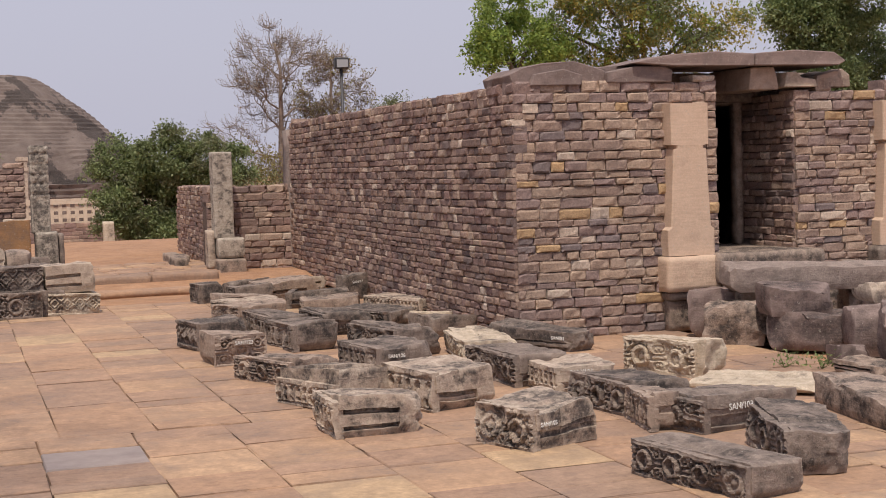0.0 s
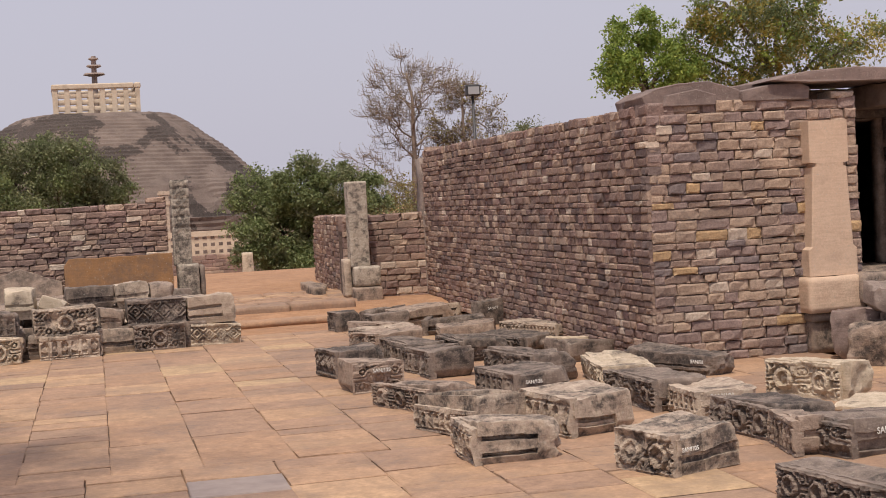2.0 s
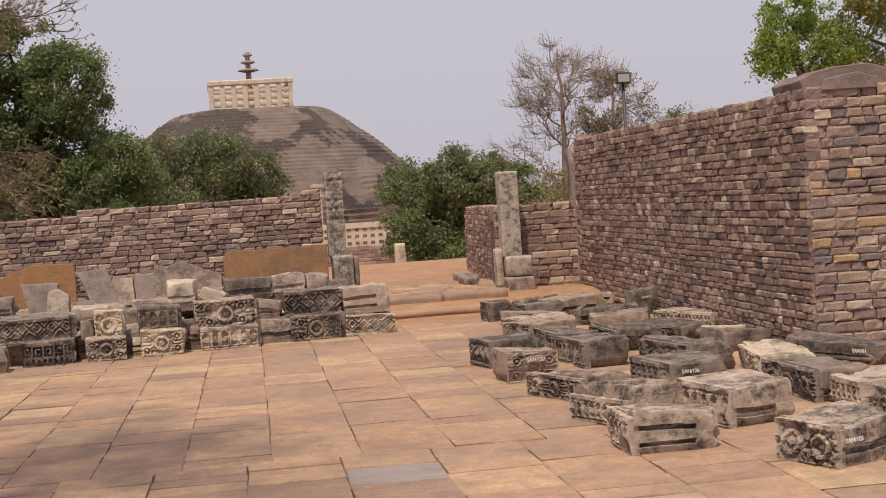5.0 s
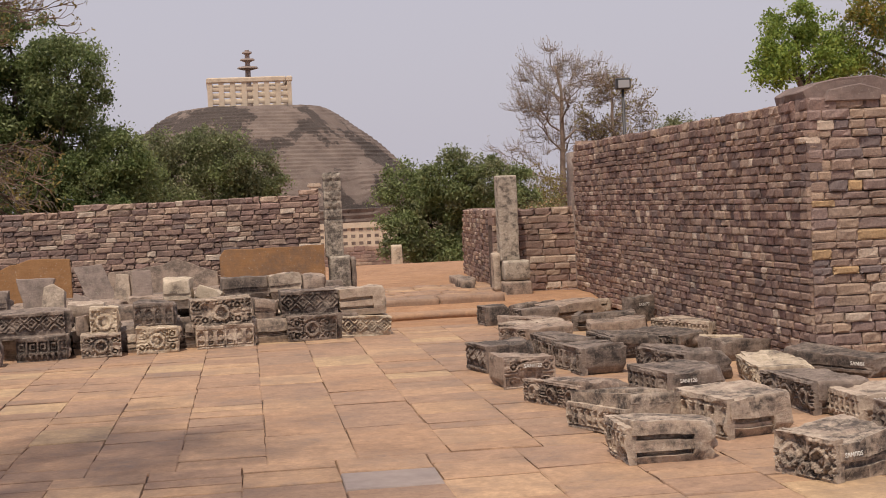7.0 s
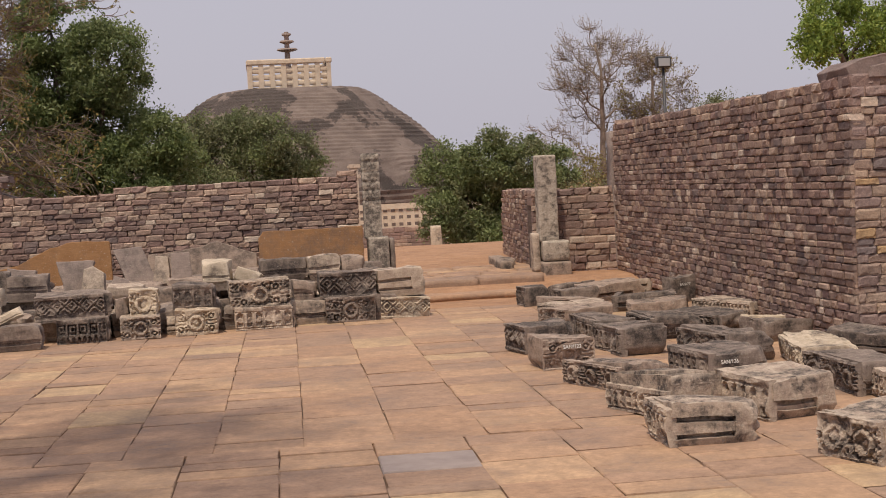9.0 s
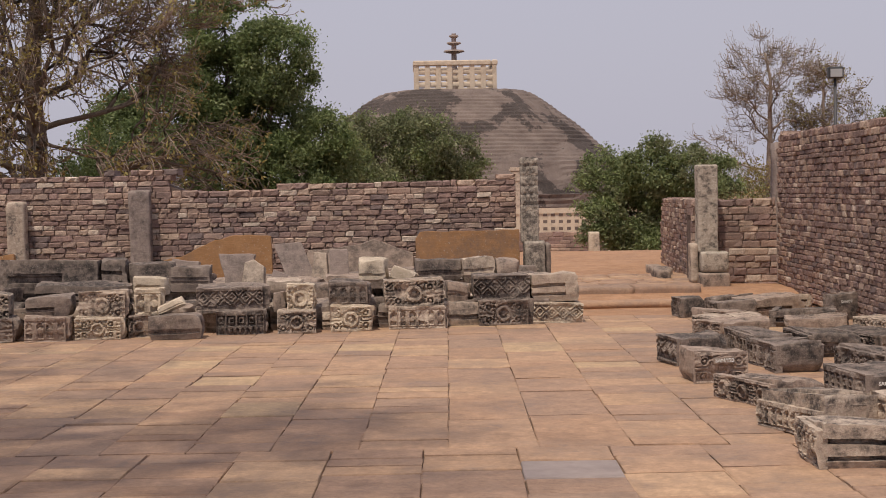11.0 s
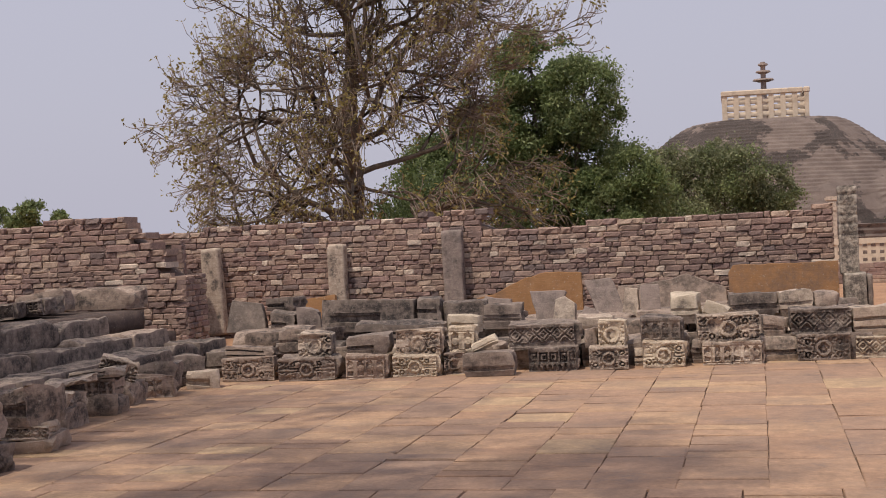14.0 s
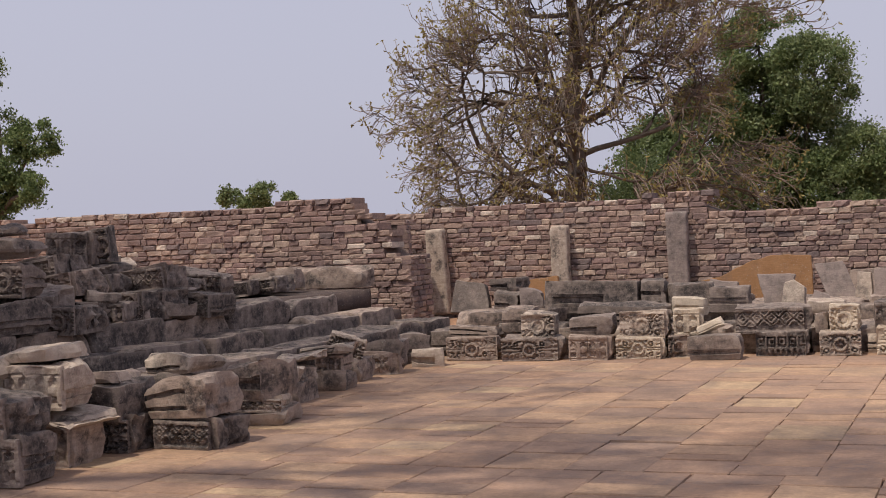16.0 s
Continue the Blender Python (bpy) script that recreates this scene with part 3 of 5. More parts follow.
gate_pillar(3.80, 21.25, 0.65, 1.96, 0.30, False, 45, "plain lichen-spotted sandstone gate pillar on stacked blocks",
            [(-0.13, 0.28, -0.3, 0.2, 0.36, 0.66, PILLAR), (-0.15, 0.29, -0.34, 0.2, 0.05, 0.35, MID), (-0.26, -0.14, -0.1, 0.16, 0.2, 0.78, LIGHT), (-0.2, 0.5, -0.45, 0.2, -0.06, 0.05, MID)])


# ---- the stepped entrance ----
steps = empty("entrance_step", pose(1.6, 20.3, 0), "worn sandstone entrance step of long blocks", "step", kind="structure")
for k, (x0, x1, y1, z1) in enumerate(((0.0, 0.98, 0.55, 0.20), (1.0, 1.95, 0.6, 0.21))):
    plain_box("step_block", x0, x1, 0.0, y1, 0.05, z1, TILE, steps, 61 + k, 0.012, 0.008, 0.05)
for k in range(7):
    plain_box("rubble", 0.05 + k * 0.27, 0.29 + k * 0.27, 0.06, 0.4, -0.03, 0.05, MID, steps, 70 + k, 0.01, 0.02, 0.06)
for r in range(6):
    x = -0.1
    while x < 1.95:
        w = random.uniform(0.3, 0.8)
        plain_box("paving_slab", x, x + w - 0.015, 0.62 + r * 0.45, 1.055 + r * 0.45, 0.05, 0.19 + 0.01 * random.random(), TILE, steps, r * 9 + int(x * 7), 0.012, 0.025, 0.12)
        x += w
ledge = empty("sill_stone", pose(1.35, 19.3, 0), "low worn sandstone sill before the step", "stone")
v, f, p = rough_box(2.4, 0.5, 0.09, 0.08, 0.03, 0.012, 77)
v[:, 1] += 0.18 * np.sin(p[:, 0] * 1.3)
ob = mesh_ob("slab", v, f, TILE, ledge, "", True)
ob.matrix_basis = pose(0, 0, -0.03)
for k, (x, y, h) in enumerate(((3.2, 22.3, 0.32), (3.35, 23.1, 0.30), (3.35, 24.0, 0.28))):
    ob = plain_box("kerb_stone", x, x + 0.22, y, y + 0.82, 0.0, h, MID, None, 90 + k, 0.012, 0.012, 0.05)
    tagged(ob, "rough kerb stone beside the entrance path", "kerb stone", "kerb stones")
ob = plain_box("marker_post", 3.07, 3.32, 32.6, 32.85, 0.0, 0.62, PALE, None, 95, 0.01, 0.02, 0.06)
tagged(ob, "short ochre stone marker post on the earth terrace", "marker post")


# ---- carved architectural fragments ----
def lattice(p, seed):
    """Smooth random values, -1 to 1, at points."""
    i = np.floor(p)
    f = p - i
    f = f * f * (3 - 2 * f)
    out = 0.0
    for dx in (0, 1):
        for dy in (0, 1):
            for dz in (0, 1):
                h = np.sin((i[:, 0] + dx) * 127.1 + (i[:, 1] + dy) * 311.7 + (i[:, 2] + dz) * 74.7 + seed * 19.19) * 43758.5453
                w = (f[:, 0] if dx else 1 - f[:, 0]) * (f[:, 1] if dy else 1 - f[:, 1]) * (f[:, 2] if dz else 1 - f[:, 2])
                out = out + w * (h - np.floor(h))
    return out * 2 - 1


def net(xs, ys, zs):
    """The surface of a box cut at the given places along each axis: points and faces."""
    nx, ny, nz = len(xs) - 1, len(ys) - 1, len(zs) - 1
    index, pts, faces = {}, [], []

    def at(i, j, k):
        key = (i, j, k)
        if key not in index:
            index[key] = len(pts)
            pts.append((xs[i], ys[j], zs[k]))
        return index[key]

    for i in range(nx):
        for k in range(nz):
            faces.append((at(i, 0, k), at(i + 1, 0, k), at(i + 1, 0, k + 1), at(i, 0, k + 1)))
            faces.append((at(i, ny, k), at(i, ny, k + 1), at(i + 1, ny, k + 1), at(i + 1, ny, k)))
    for j in range(ny):
        for k in range(nz):
            faces.append((at(0, j, k), at(0, j, k + 1), at(0, j + 1, k + 1), at(0, j + 1, k)))
            faces.append((at(nx, j, k), at(nx, j + 1, k), at(nx, j + 1, k + 1), at(nx, j, k + 1)))
    for i in range(nx):
        for j in range(ny):
            faces.append((at(i, j, 0), at(i, j + 1, 0), at(i + 1, j + 1, 0), at(i + 1, j, 0)))
            faces.append((at(i, j, nz), at(i + 1, j, nz), at(i + 1, j + 1, nz), at(i, j + 1, nz)))
    return np.array(pts), faces


def cuts_along(a, b, step, breaks=()):
    """Even steps from a to b with a close pair at each break."""
    s = list(np.linspace(a, b, max(3, int(round((b - a) / step)) + 1)))
    for c in breaks:
        if a + 0.008 < c < b - 0.008:
            s = [q for q in s if abs(q - c) > 0.006 or q in (a, b)] + [c - 0.002, c + 0.002]
    return sorted(s)


def relief(u, v, L, H, style):
    """Depth of carving, 0 proud to 1 sunk, at places on a carved face."""
    h = v / H
    kind = style % 7
    if kind == 3:                                   # framed squares over a fringe
        q, w = np.abs(((u / (H * 0.42)) % 1) - 0.5) * 2, np.abs(h - 0.58) / 0.22
        m = np.maximum(q / 0.8, w)
        d = np.where(m > 1, 0.1, np.where(m > 0.68, 0.75, np.where(m > 0.3, 0.2, 0.9)))
        fringe = np.abs(((u / (H * 0.22)) % 1) - 0.5) * 2 > h / 0.3
        d = np.where(h < 0.3, np.where(fringe, 0.7, 0.1), d)
    elif kind == 2:                                 # diamonds between borders
        q, w = np.abs(((u / (H * 0.55)) % 1) - 0.5) * 2, np.abs(h - 0.58) / 0.27
        m = q + w
        d = np.where((m > 0.85) & (m < 1.1) | (m > 1.45), 0.8, np.where(m > 0.45, 0.1, np.where(m > 0.2, 0.7, 0.1)))
        d = np.where(h > 0.86, 0.05, np.where(h < 0.12, 0.1, np.where(h < 0.3, 0.55, d)))
    elif kind in (4, 6):                            # small piers with deep slots and round heads between them
        n = max(2, round(L / (H * 0.42)))
        c = L / n
        q = np.abs((u % c) / c - 0.5) * 2
        slot = (q < 0.55) & (h > 0.16) & (h < 0.62 + 0.14 * np.sqrt(np.clip(1 - (q / 0.55) ** 2, 0, 1)))
        knob = np.hypot((u % c) - c / 2, v - 0.44 * H) < 0.13 * H
        d = np.where(slot, np.where(knob, 0.35, 1.0), 0.15 + 0.3 * (np.abs(h - 0.80) < 0.03) + 0.35 * (np.abs(h - 0.11) < 0.025) + 0.25 * (q > 0.92))
    else:                                           # ringed medallions with scrolls, arms and sunk panels
        n = max(1, round(L / (H * (1.9 if kind != 5 else 1.25))))
        c = L / n
        du, dv = np.abs((u % c) - c / 2), v - H * 0.47
        r = np.hypot(du, dv) / H
        d = 0.2 + 0.65 * (np.sin(u * 62 + 2.2 * np.sin(v * 55 + style) + style) * np.sin(v * 58 + 1.6 * np.sin(u * 40)) > 0.12)
        s = np.hypot(du - 0.58 * H, np.abs(dv) - 0.24 * H) / H
        d = np.where(s < 0.17, np.where((s > 0.06) & (s < 0.11), 0.9, 0.1), d)
        d = np.where((np.abs(dv) < 0.10 * H) & (du > 0.36 * H), 0.95 if kind != 1 else 0.12, d)
        d = np.where((np.abs(dv) < 0.04 * H) & (du > 0.42 * H), 0.3, d)
        d = np.where(h > 0.88, 0.08, np.where(h < 0.10, 0.1, d))
        d = np.where(r < 0.36, np.where(r < 0.19, 0.95, np.where(r < 0.30, 0.0, 0.7)), d)
        d = np.where(r < 0.09, 0.55, d)
    return d


count = [0]
LABEL = {SLAB: "purple-grey sandstone", LIGHT: "pale weathered sandstone", MID: "brown weathered sandstone", DARK: "blackened sandstone", PALE: "cream sandstone", GREY: "grey sandstone", ORANGE: "rust-stained sandstone"}


def shaped(name, v, f, mat, parent=None, label="", angle=38):
    me = bpy.data.meshes.new(name)
    me.from_pydata(v.tolist(), [], f)
    me.materials.append(mat)
    me.shade_smooth()
    me.set_sharp_from_angle(angle=radians(angle))
    me.update()
    ob = new(name, me)
    if parent:
        ob.parent = parent
    if label:
        ob["label"] = label
    return ob


def carving(ob, side, span, H, W, depth, style, mat, fine, seed, flat=None):
    """The cut face of a fragment on its front (F) or left end (L): a fine relief whose rim runs back into the block."""
    us, vs = cuts_along(0.0, span, fine), cuts_along(0.0, H, fine)
    U, V = (q.ravel() for q in np.meshgrid(us, vs))
    d = relief(U, V, span, H, style)
    p3 = np.stack([U, V, np.zeros_like(U)], 1)
    worn = lattice(p3 * 9, seed) * 0.5 + 0.5
    d = np.clip(d * (0.55 + 0.6 * worn) + 0.12 * lattice(p3 * 45, seed + 1), -0.1, 1.1)
    big = lattice(p3 * 5 + 7, seed + 2)
    d = np.where(big > 0.15, np.clip(d * 0.45 + (big - 0.15) * 1.1 + 0.12 * worn, 0, 1), d)
    e = np.minimum(np.minimum(U, span - U), np.minimum(V, H - V))
    d = np.where(e < 0.012, np.minimum(d, 0.55) * 0.6 + 0.25 * worn, d)
    if flat:
        x0, x1, z0, z1 = flat
        d = np.where((U > x0) & (U < x1) & (V > z0) & (V < z1), 0.05, d)
    inward = d * depth + 0.16 * depth * np.clip(0.25 - V / H, 0, 1) * 4
    jag = 0.008 * lattice(p3 * 30, seed + 3)
    V2 = np.where((V > 0.01) & (V < H - 0.004), V + jag * 0.6, V + np.where(V > 0.01, -np.abs(jag), 0))
    pts = np.stack([U, inward, V2], 1)
    nu, nv = len(us), len(vs)
    faces = [(j * nu + i, j * nu + i + 1, (j + 1) * nu + i + 1, (j + 1) * nu + i) for j in range(nv - 1) for i in range(nu - 1)]
    ring = list(range(nu)) + [j * nu + nu - 1 for j in range(1, nv)] + [(nv - 1) * nu + i for i in range(nu - 2, -1, -1)] + [j * nu for j in range(nv - 2, 0, -1)]
    o = len(pts)
    rim = pts[ring].copy()
    rim[:, 1] = depth + 0.03
    rim[:, 0] = np.clip(rim[:, 0], 0.01, span - 0.01)
    pts = np.concatenate([pts, rim])
    m = len(ring)
    faces += [(ring[(k + 1) % m], ring[k], o + k, o + (k + 1) % m) for k in range(m)]
    if side == "L":
        pts = np.stack([pts[:, 1], W - pts[:, 0], pts[:, 2]], 1)
    return shaped("carving", pts, faces, mat, ob, "deeply cut ornament with rings and scrolls", 30)


def carved_block(x, y, yaw, L, W, H, carve, mat, z=0.0, style=None, band=None, step=0.02, tip=0.0, wob=0.013, where="on the paved court", group="carved fragments on the paving", mark=None, stair=False, rough=None, hollow=None):
    """A fragment of a temple front: its front edge starts at (x, y) and runs L along yaw. carve: F front, L left end, B both, N none.
    rough: share of the length at the far end left as a broken face; hollow: share of the length along which a slot is sunk in the front."""
    count[0] += 1
    s = count[0]
    pick = random.Random(s * 31 + 5)
    style = s if style is None else style
    band = (s % 3 != 0) if band is None else band
    deep = 0.055
    x_in = deep if carve in "LB" else 0.0
    y_in = deep if carve in "FB" else 0.0
    rough = pick.choice((0.0, 0.18, 0.25)) if rough is None else rough
    if hollow is None:
        hollow = pick.choice((0.0, 0.66, 0.8)) if band and carve in "LN" and wob < 0.03 else 0.0
    # heights at which the mouldings of the front step in and out
    if hollow:
        zs_b, ins = pick.choice((([0.22, 0.32, 0.54, 0.66], [0.0, 0.05, 0.008, 0.055, 0.0]), ([0.30, 0.50, 0.58], [0.0, 0.055, 0.02, 0.0]), ([0.26, 0.36, 0.48], [0.012, 0.03, 0.06, 0.0])))
    elif band and not stair and wob < 0.03:
        zs_b = pick.choice(([0.30, 0.42, 0.55], [0.22, 0.36, 0.44], [0.16, 0.48, 0.60]))
        ins = pick.choice(([0.012, 0.03, 0.018, 0.0], [0.0, 0.028, 0.012, 0.0], [0.03, 0.0, 0.022, 0.004]))
    else:
        zs_b, ins = [], [0.0]
    zb = [c * H for c in zs_b]
    end = L * hollow if hollow else L
    tops = [0.05, 0.10, 0.15] if stair else []
    xs = cuts_along(x_in, L, step, [end] * bool(hollow) + ([c for c in tops] + [L - c for c in tops]))
    ys = cuts_along(y_in, W, step, [c for c in tops] + [W - c for c in tops])
    zs = cuts_along(0, H, step, zb)
    p, f = net(xs, ys, zs)
    q = p.copy()
    c = np.array((L, W, H)) / 2
    front, back, left, right, top = p[:, 1] < y_in + 1e-6, p[:, 1] > W - 1e-6, p[:, 0] < x_in + 1e-6, p[:, 0] > L - 1e-6, p[:, 2] > H - 1e-6
    inset = np.array(ins)[np.searchsorted(np.array(zb), p[:, 2])] if zb else np.zeros(len(p))
    if carve not in "FB":
        q[:, 1] += np.where(front & (p[:, 0] < end), inset, 0)
    if not hollow:
        q[:, 0] -= np.where(right & (rough == 0), inset, 0)
    if stair:
        e = np.minimum(np.minimum(p[:, 0], L - p[:, 0]), np.minimum(p[:, 1], W - p[:, 1]))
        q[:, 2] -= np.where(top, np.where(e < 0.05, 0.09, np.where(e < 0.10, 0.055, np.where(e < 0.15, 0.025, 0))), 0)
    elif pick.random() < 0.4 and wob < 0.03:
        q[:, 2] -= np.where(top & (p[:, 1] < y_in + 0.35 * W) & (p[:, 1] > y_in + 0.12 * W), 0.014, 0)
    # drawn-in foot
    foot = np.clip(1 - p[:, 2] / H / 0.28, 0, 1)[:, None]
    q[:, :2] = c[:2] + (q[:, :2] - c[:2]) * (1 - pick.uniform(0.05, 0.16) * foot)
    # broken far end and knocked-off corners
    if rough:
        k = np.clip((p[:, 0] - L * (1 - rough)) / (L * rough), 0, 1)
        n3 = lattice(p * 11, s) + 0.5 * lattice(p * 23, s + 1)
        q -= (q - c) * (k * (0.05 + 0.05 * n3))[:, None]
        q[:, 0] -= k * 0.02 * n3
    for t in range(pick.choice((2, 3, 4)) if wob < 0.03 else 6):
        cut = np.array((pick.choice((-0.5, 1, 1)) * pick.uniform(0.3, 1), pick.choice((-1, 1)) * pick.uniform(0.2, 1), pick.uniform(-0.1, 1.2) if wob < 0.03 else pick.uniform(0, 0.8)))
        cut /= np.linalg.norm(cut)
        if carve != "N" and cut[0] < 0 or carve in "FB" and cut[1] < 0:
            continue
        reach = (np.abs(cut) * c).sum() * pick.uniform(0.76, 0.93)
        over = (q - c) @ cut - reach + 0.008 * lattice(p * 18, s + t)
        q -= np.clip(over, 0, None)[:, None] * cut
    # out of square, as broken pieces are
    w3 = (p - c) / np.maximum(c, 0.01)
    loose = 1.0 if wob < 0.018 else 1.6
    sh = [pick.uniform(-1, 1) * loose for _ in range(5)]
    if carve in "LN":
        q[:, 0] += 0.035 * sh[0] * w3[:, 1] * (w3[:, 0] > 0) + 0.025 * sh[1] * w3[:, 2] * (w3[:, 0] > 0)
    q[:, 1] += 0.03 * sh[2] * w3[:, 0] * (w3[:, 1] > 0)
    q[:, 2] += np.where(p[:, 2] > 0.5 * H, 0.022 * sh[3] * w3[:, 0] + 0.018 * sh[4] * w3[:, 1], 0)
    flake = np.clip(lattice(p * 6 + 31, s + 9) - 0.15, 0, 1)
    q[:, 2] -= np.where(p[:, 2] > H - 1e-6, np.round(flake * 4) / 4 * 0.035 * loose, 0)
    # worn arrises and an uneven skin
    far = np.abs(q - c) / c
    corner = np.clip(np.sort(far, 1)[:, 1] - 0.93, 0, 1) / 0.07
    q -= (q - c) * (corner * (0.025 + 0.035 * lattice(p * 12 + 3, s)))[:, None]
    amp = wob * 0.7
    for a in range(3):
        q[:, a] += amp * (lattice(p * 4 + a * 11, s + a) + 0.5 * lattice(p * 13 + a * 5, s + a) + 0.25 * lattice(p * 33, s + 4 * a)) * (1 if a == 2 else 0.8)
    q[:, 2] = np.where(p[:, 2] < 1e-6, 0, q[:, 2])
    name = "carved_fragment" if carve != "N" else "stone_fragment"
    ob = shaped(name, q, f, mat)
    fine = 0.0095 if step < 0.021 else 0.0135
    flat = (mark[1] - 0.01, mark[1] + mark[3] * 3.3, mark[2] - 0.012, mark[2] + mark[3]) if mark and carve == "F" else None
    if carve in "FB":
        carving(ob, "F", L * (1 - 0.4 * rough), H * 0.985 - 0.085 * stair, W, deep, style, mat, fine, s, flat)
    if carve in "LB":
        carving(ob, "L", W, H * 0.98, W, deep, style, mat, fine, s + 50)
    lean = random.Random(s)
    ob.matrix_basis = pose(x, y, z, 0, 0, yaw) @ pose(0, 0, 0, lean.uniform(-1, 1), tip + lean.uniform(-1, 1), 0)
    face = {"F": "with carved face", "L": "with carved end", "N": "with worn faces", "B": "carved twice"}[carve]
    tagged(ob, f"{LABEL.get(mat, 'weathered sandstone')} fragment {face} {where}", "carved stone" if carve != "N" else "stone block", group)
    if mark:
        inventory_mark(ob, *mark)
    return ob


def inventory_mark(ob, text, u, v, size):
    """White painted lettering on the front face of a fragment."""
    cu = bpy.data.curves.new("painted_mark", "FONT")
    cu.body, cu.size, cu.extrude = text, size, 0.002
    cu.offset = 0.0005
    cu.materials.append(PAINT)
    tmp = bpy.data.objects.new("painted_mark", cu)
    scene.collection.objects.link(tmp)
    bpy.context.view_layer.update()
    me = bpy.data.meshes.new_from_object(tmp.evaluated_get(bpy.context.evaluated_depsgraph_get()))
    bpy.data.objects.remove(tmp)
    t = new("painted_mark", me)
    t.parent = ob
    t.matrix_basis = pose(u, -0.006, v, 90, 0, 0)
    t["label"] = "white painted inventory mark"


carved_block(2.02, 11.70, 10, 0.47, 0.42, 0.27, "F", MID, style=5, mark=("SAN/122", 0.17, 0.18, 0.045), rough=0.0)
carved_block(2.03, 12.91, 15, 0.55, 0.45, 0.26, "L", DARK)
carved_block(2.03, 11.00, -66, 0.74, 0.50, 0.19, "F", MID, style=5, rough=0.0)
carved_block(2.09, 9.68, -68, 0.70, 0.60, 0.27, "F", LIGHT, style=4, stair=True, rough=0.0)
carved_block(2.10, 8.14, 0, 0.60, 0.50, 0.24, "L", LIGHT, style=4, band=True, rough=0.25, hollow=0.72)
carved_block(2.92, 8.70, 15, 0.55, 0.66, 0.28, "L", LIGHT, style=4, band=True, rough=0.0, hollow=0.74)
carved_block(3.03, 7.22, 20, 0.55, 0.50, 0.25, "L", LIGHT, style=5, mark=("SAN/105", 0.08, 0.14, 0.035), rough=0.4, hollow=0.0)
carved_block(3.30, 6.53, -78, 0.86, 0.38, 0.19, "F", DARK, style=5, band=False, rough=0.0)
carved_block(3.96, 6.10, -18, 0.40, 0.86, 0.24, "L", DARK, style=5, band=False, rough=0.5)
carved_block(4.12, 7.22, 14, 0.78, 0.48, 0.21, "L", DARK, style=1, band=True, mark=("SAN/103", 0.22, 0.13, 0.055), hollow=0.0)
carved_block(3.89, 7.48, -10, 0.20, 0.50, 0.22, "L", MID, style=4)
carved_block(4.00, 7.97, 8, 0.48, 0.72, 0.22, "L", DARK, style=5, band=True, mark=("SAN/10", 0.10, 0.15, 0.05), hollow=0.0)
carved_block(3.92, 8.94, 0, 0.48, 0.55, 0.21, "L", LIGHT, style=3, band=True, mark=("SAN/101", 0.12, 0.145, 0.05), hollow=0.0)
carved_block(3.80, 9.42, 2, 0.45, 0.95, 0.24, "L", DARK, style=5, band=True, hollow=0.0)
carved_block(3.90, 10.80, -8, 0.48, 0.85, 0.19, "L", PALE, style=9)
carved_block(3.46, 11.35, 12, 0.50, 0.85, 0.26, "L", DARK, style=1)
carved_block(3.02, 10.35, 10, 0.52, 0.70, 0.25, "L", DARK, band=True, mark=("SAN/126", 0.12, 0.16, 0.04), rough=0.4, hollow=0.0)
carved_block(2.80, 12.30, 6, 0.46, 0.80, 0.25, "L", DARK, style=6)
carved_block(2.78, 13.25, 8, 0.40, 0.8, 0.24, "L", DARK, style=4)
carved_block(4.50, 11.78, -60, 0.98, 0.30, 0.20, "N", DARK, band=True, mark=("SAN/81", 0.72, 0.11, 0.045), hollow=0.0)
carved_block(4.89, 9.84, -68, 0.80, 0.30, 0.28, "F", PALE, style=5, rough=0.3)
carved_block(4.88, 8.80, -50, 0.95, 0.50, 0.06, "N", PALE, band=False)
carved_block(5.30, 7.84, -100, 1.10, 0.50, 0.18, "N", MID, band=False)
carved_block(2.87, 16.19, 10, 0.63, 0.42, 0.20, "F", MID, style=0)
carved_block(2.78, 14.83, 24, 0.80, 0.50, 0.21, "L", MID, style=1)
carved_block(2.80, 15.50, 15, 0.75, 0.45, 0.19, "L", LIGHT, style=5)
carved_block(2.80, 17.59, 7, 0.33, 0.40, 0.25, "L", DARK)
carved_block(3.20, 17.2, 5, 0.5, 0.45, 0.22, "L", DARK)
carved_block(3.64, 16.33, -20, 0.75, 0.60, 0.19, "L", DARK, style=5)
carved_block(3.62, 15.35, -10, 0.70, 0.60, 0.18, "L", MID, style=1)
carved_block(4.42, 15.71, -71, 1.10, 0.35, 0.17, "F", LIGHT, style=6)
carved_block(4.55, 16.95, 20, 0.34, 0.16, 0.32, "N", DARK, band=False, mark=("SAN/77", 0.12, 0.2, 0.05))
carved_block(3.77, 14.40, -67, 0.85, 0.42, 0.18, "F", DARK, style=0)
carved_block(3.35, 13.35, 4, 0.55, 0.80, 0.22, "L", DARK, style=1)
carved_block(4.36, 13.55, -3, 0.42, 0.34, 0.15, "N", PALE, hollow=0.0)
carved_block(4.25, 12.62, 15, 0.55, 0.45, 0.20, "N", DARK)
carved_block(3.67, 17.58, 20, 0.80, 0.40, 0.23, "N", MID)
carved_block(4.16, 18.10, 15, 0.54, 0.35, 0.21, "N", LIGHT)
carved_block(3.35, 18.35, 8, 0.60, 0.40, 0.20, "N", DARK)
carved_block(6.19, 8.94, -82, 0.52, 0.30, 0.11, "N", MID)

# ---- fragments ranged along the long wall ----
ROW = "by the court wall"
GR = "carved fragments along the court wall"


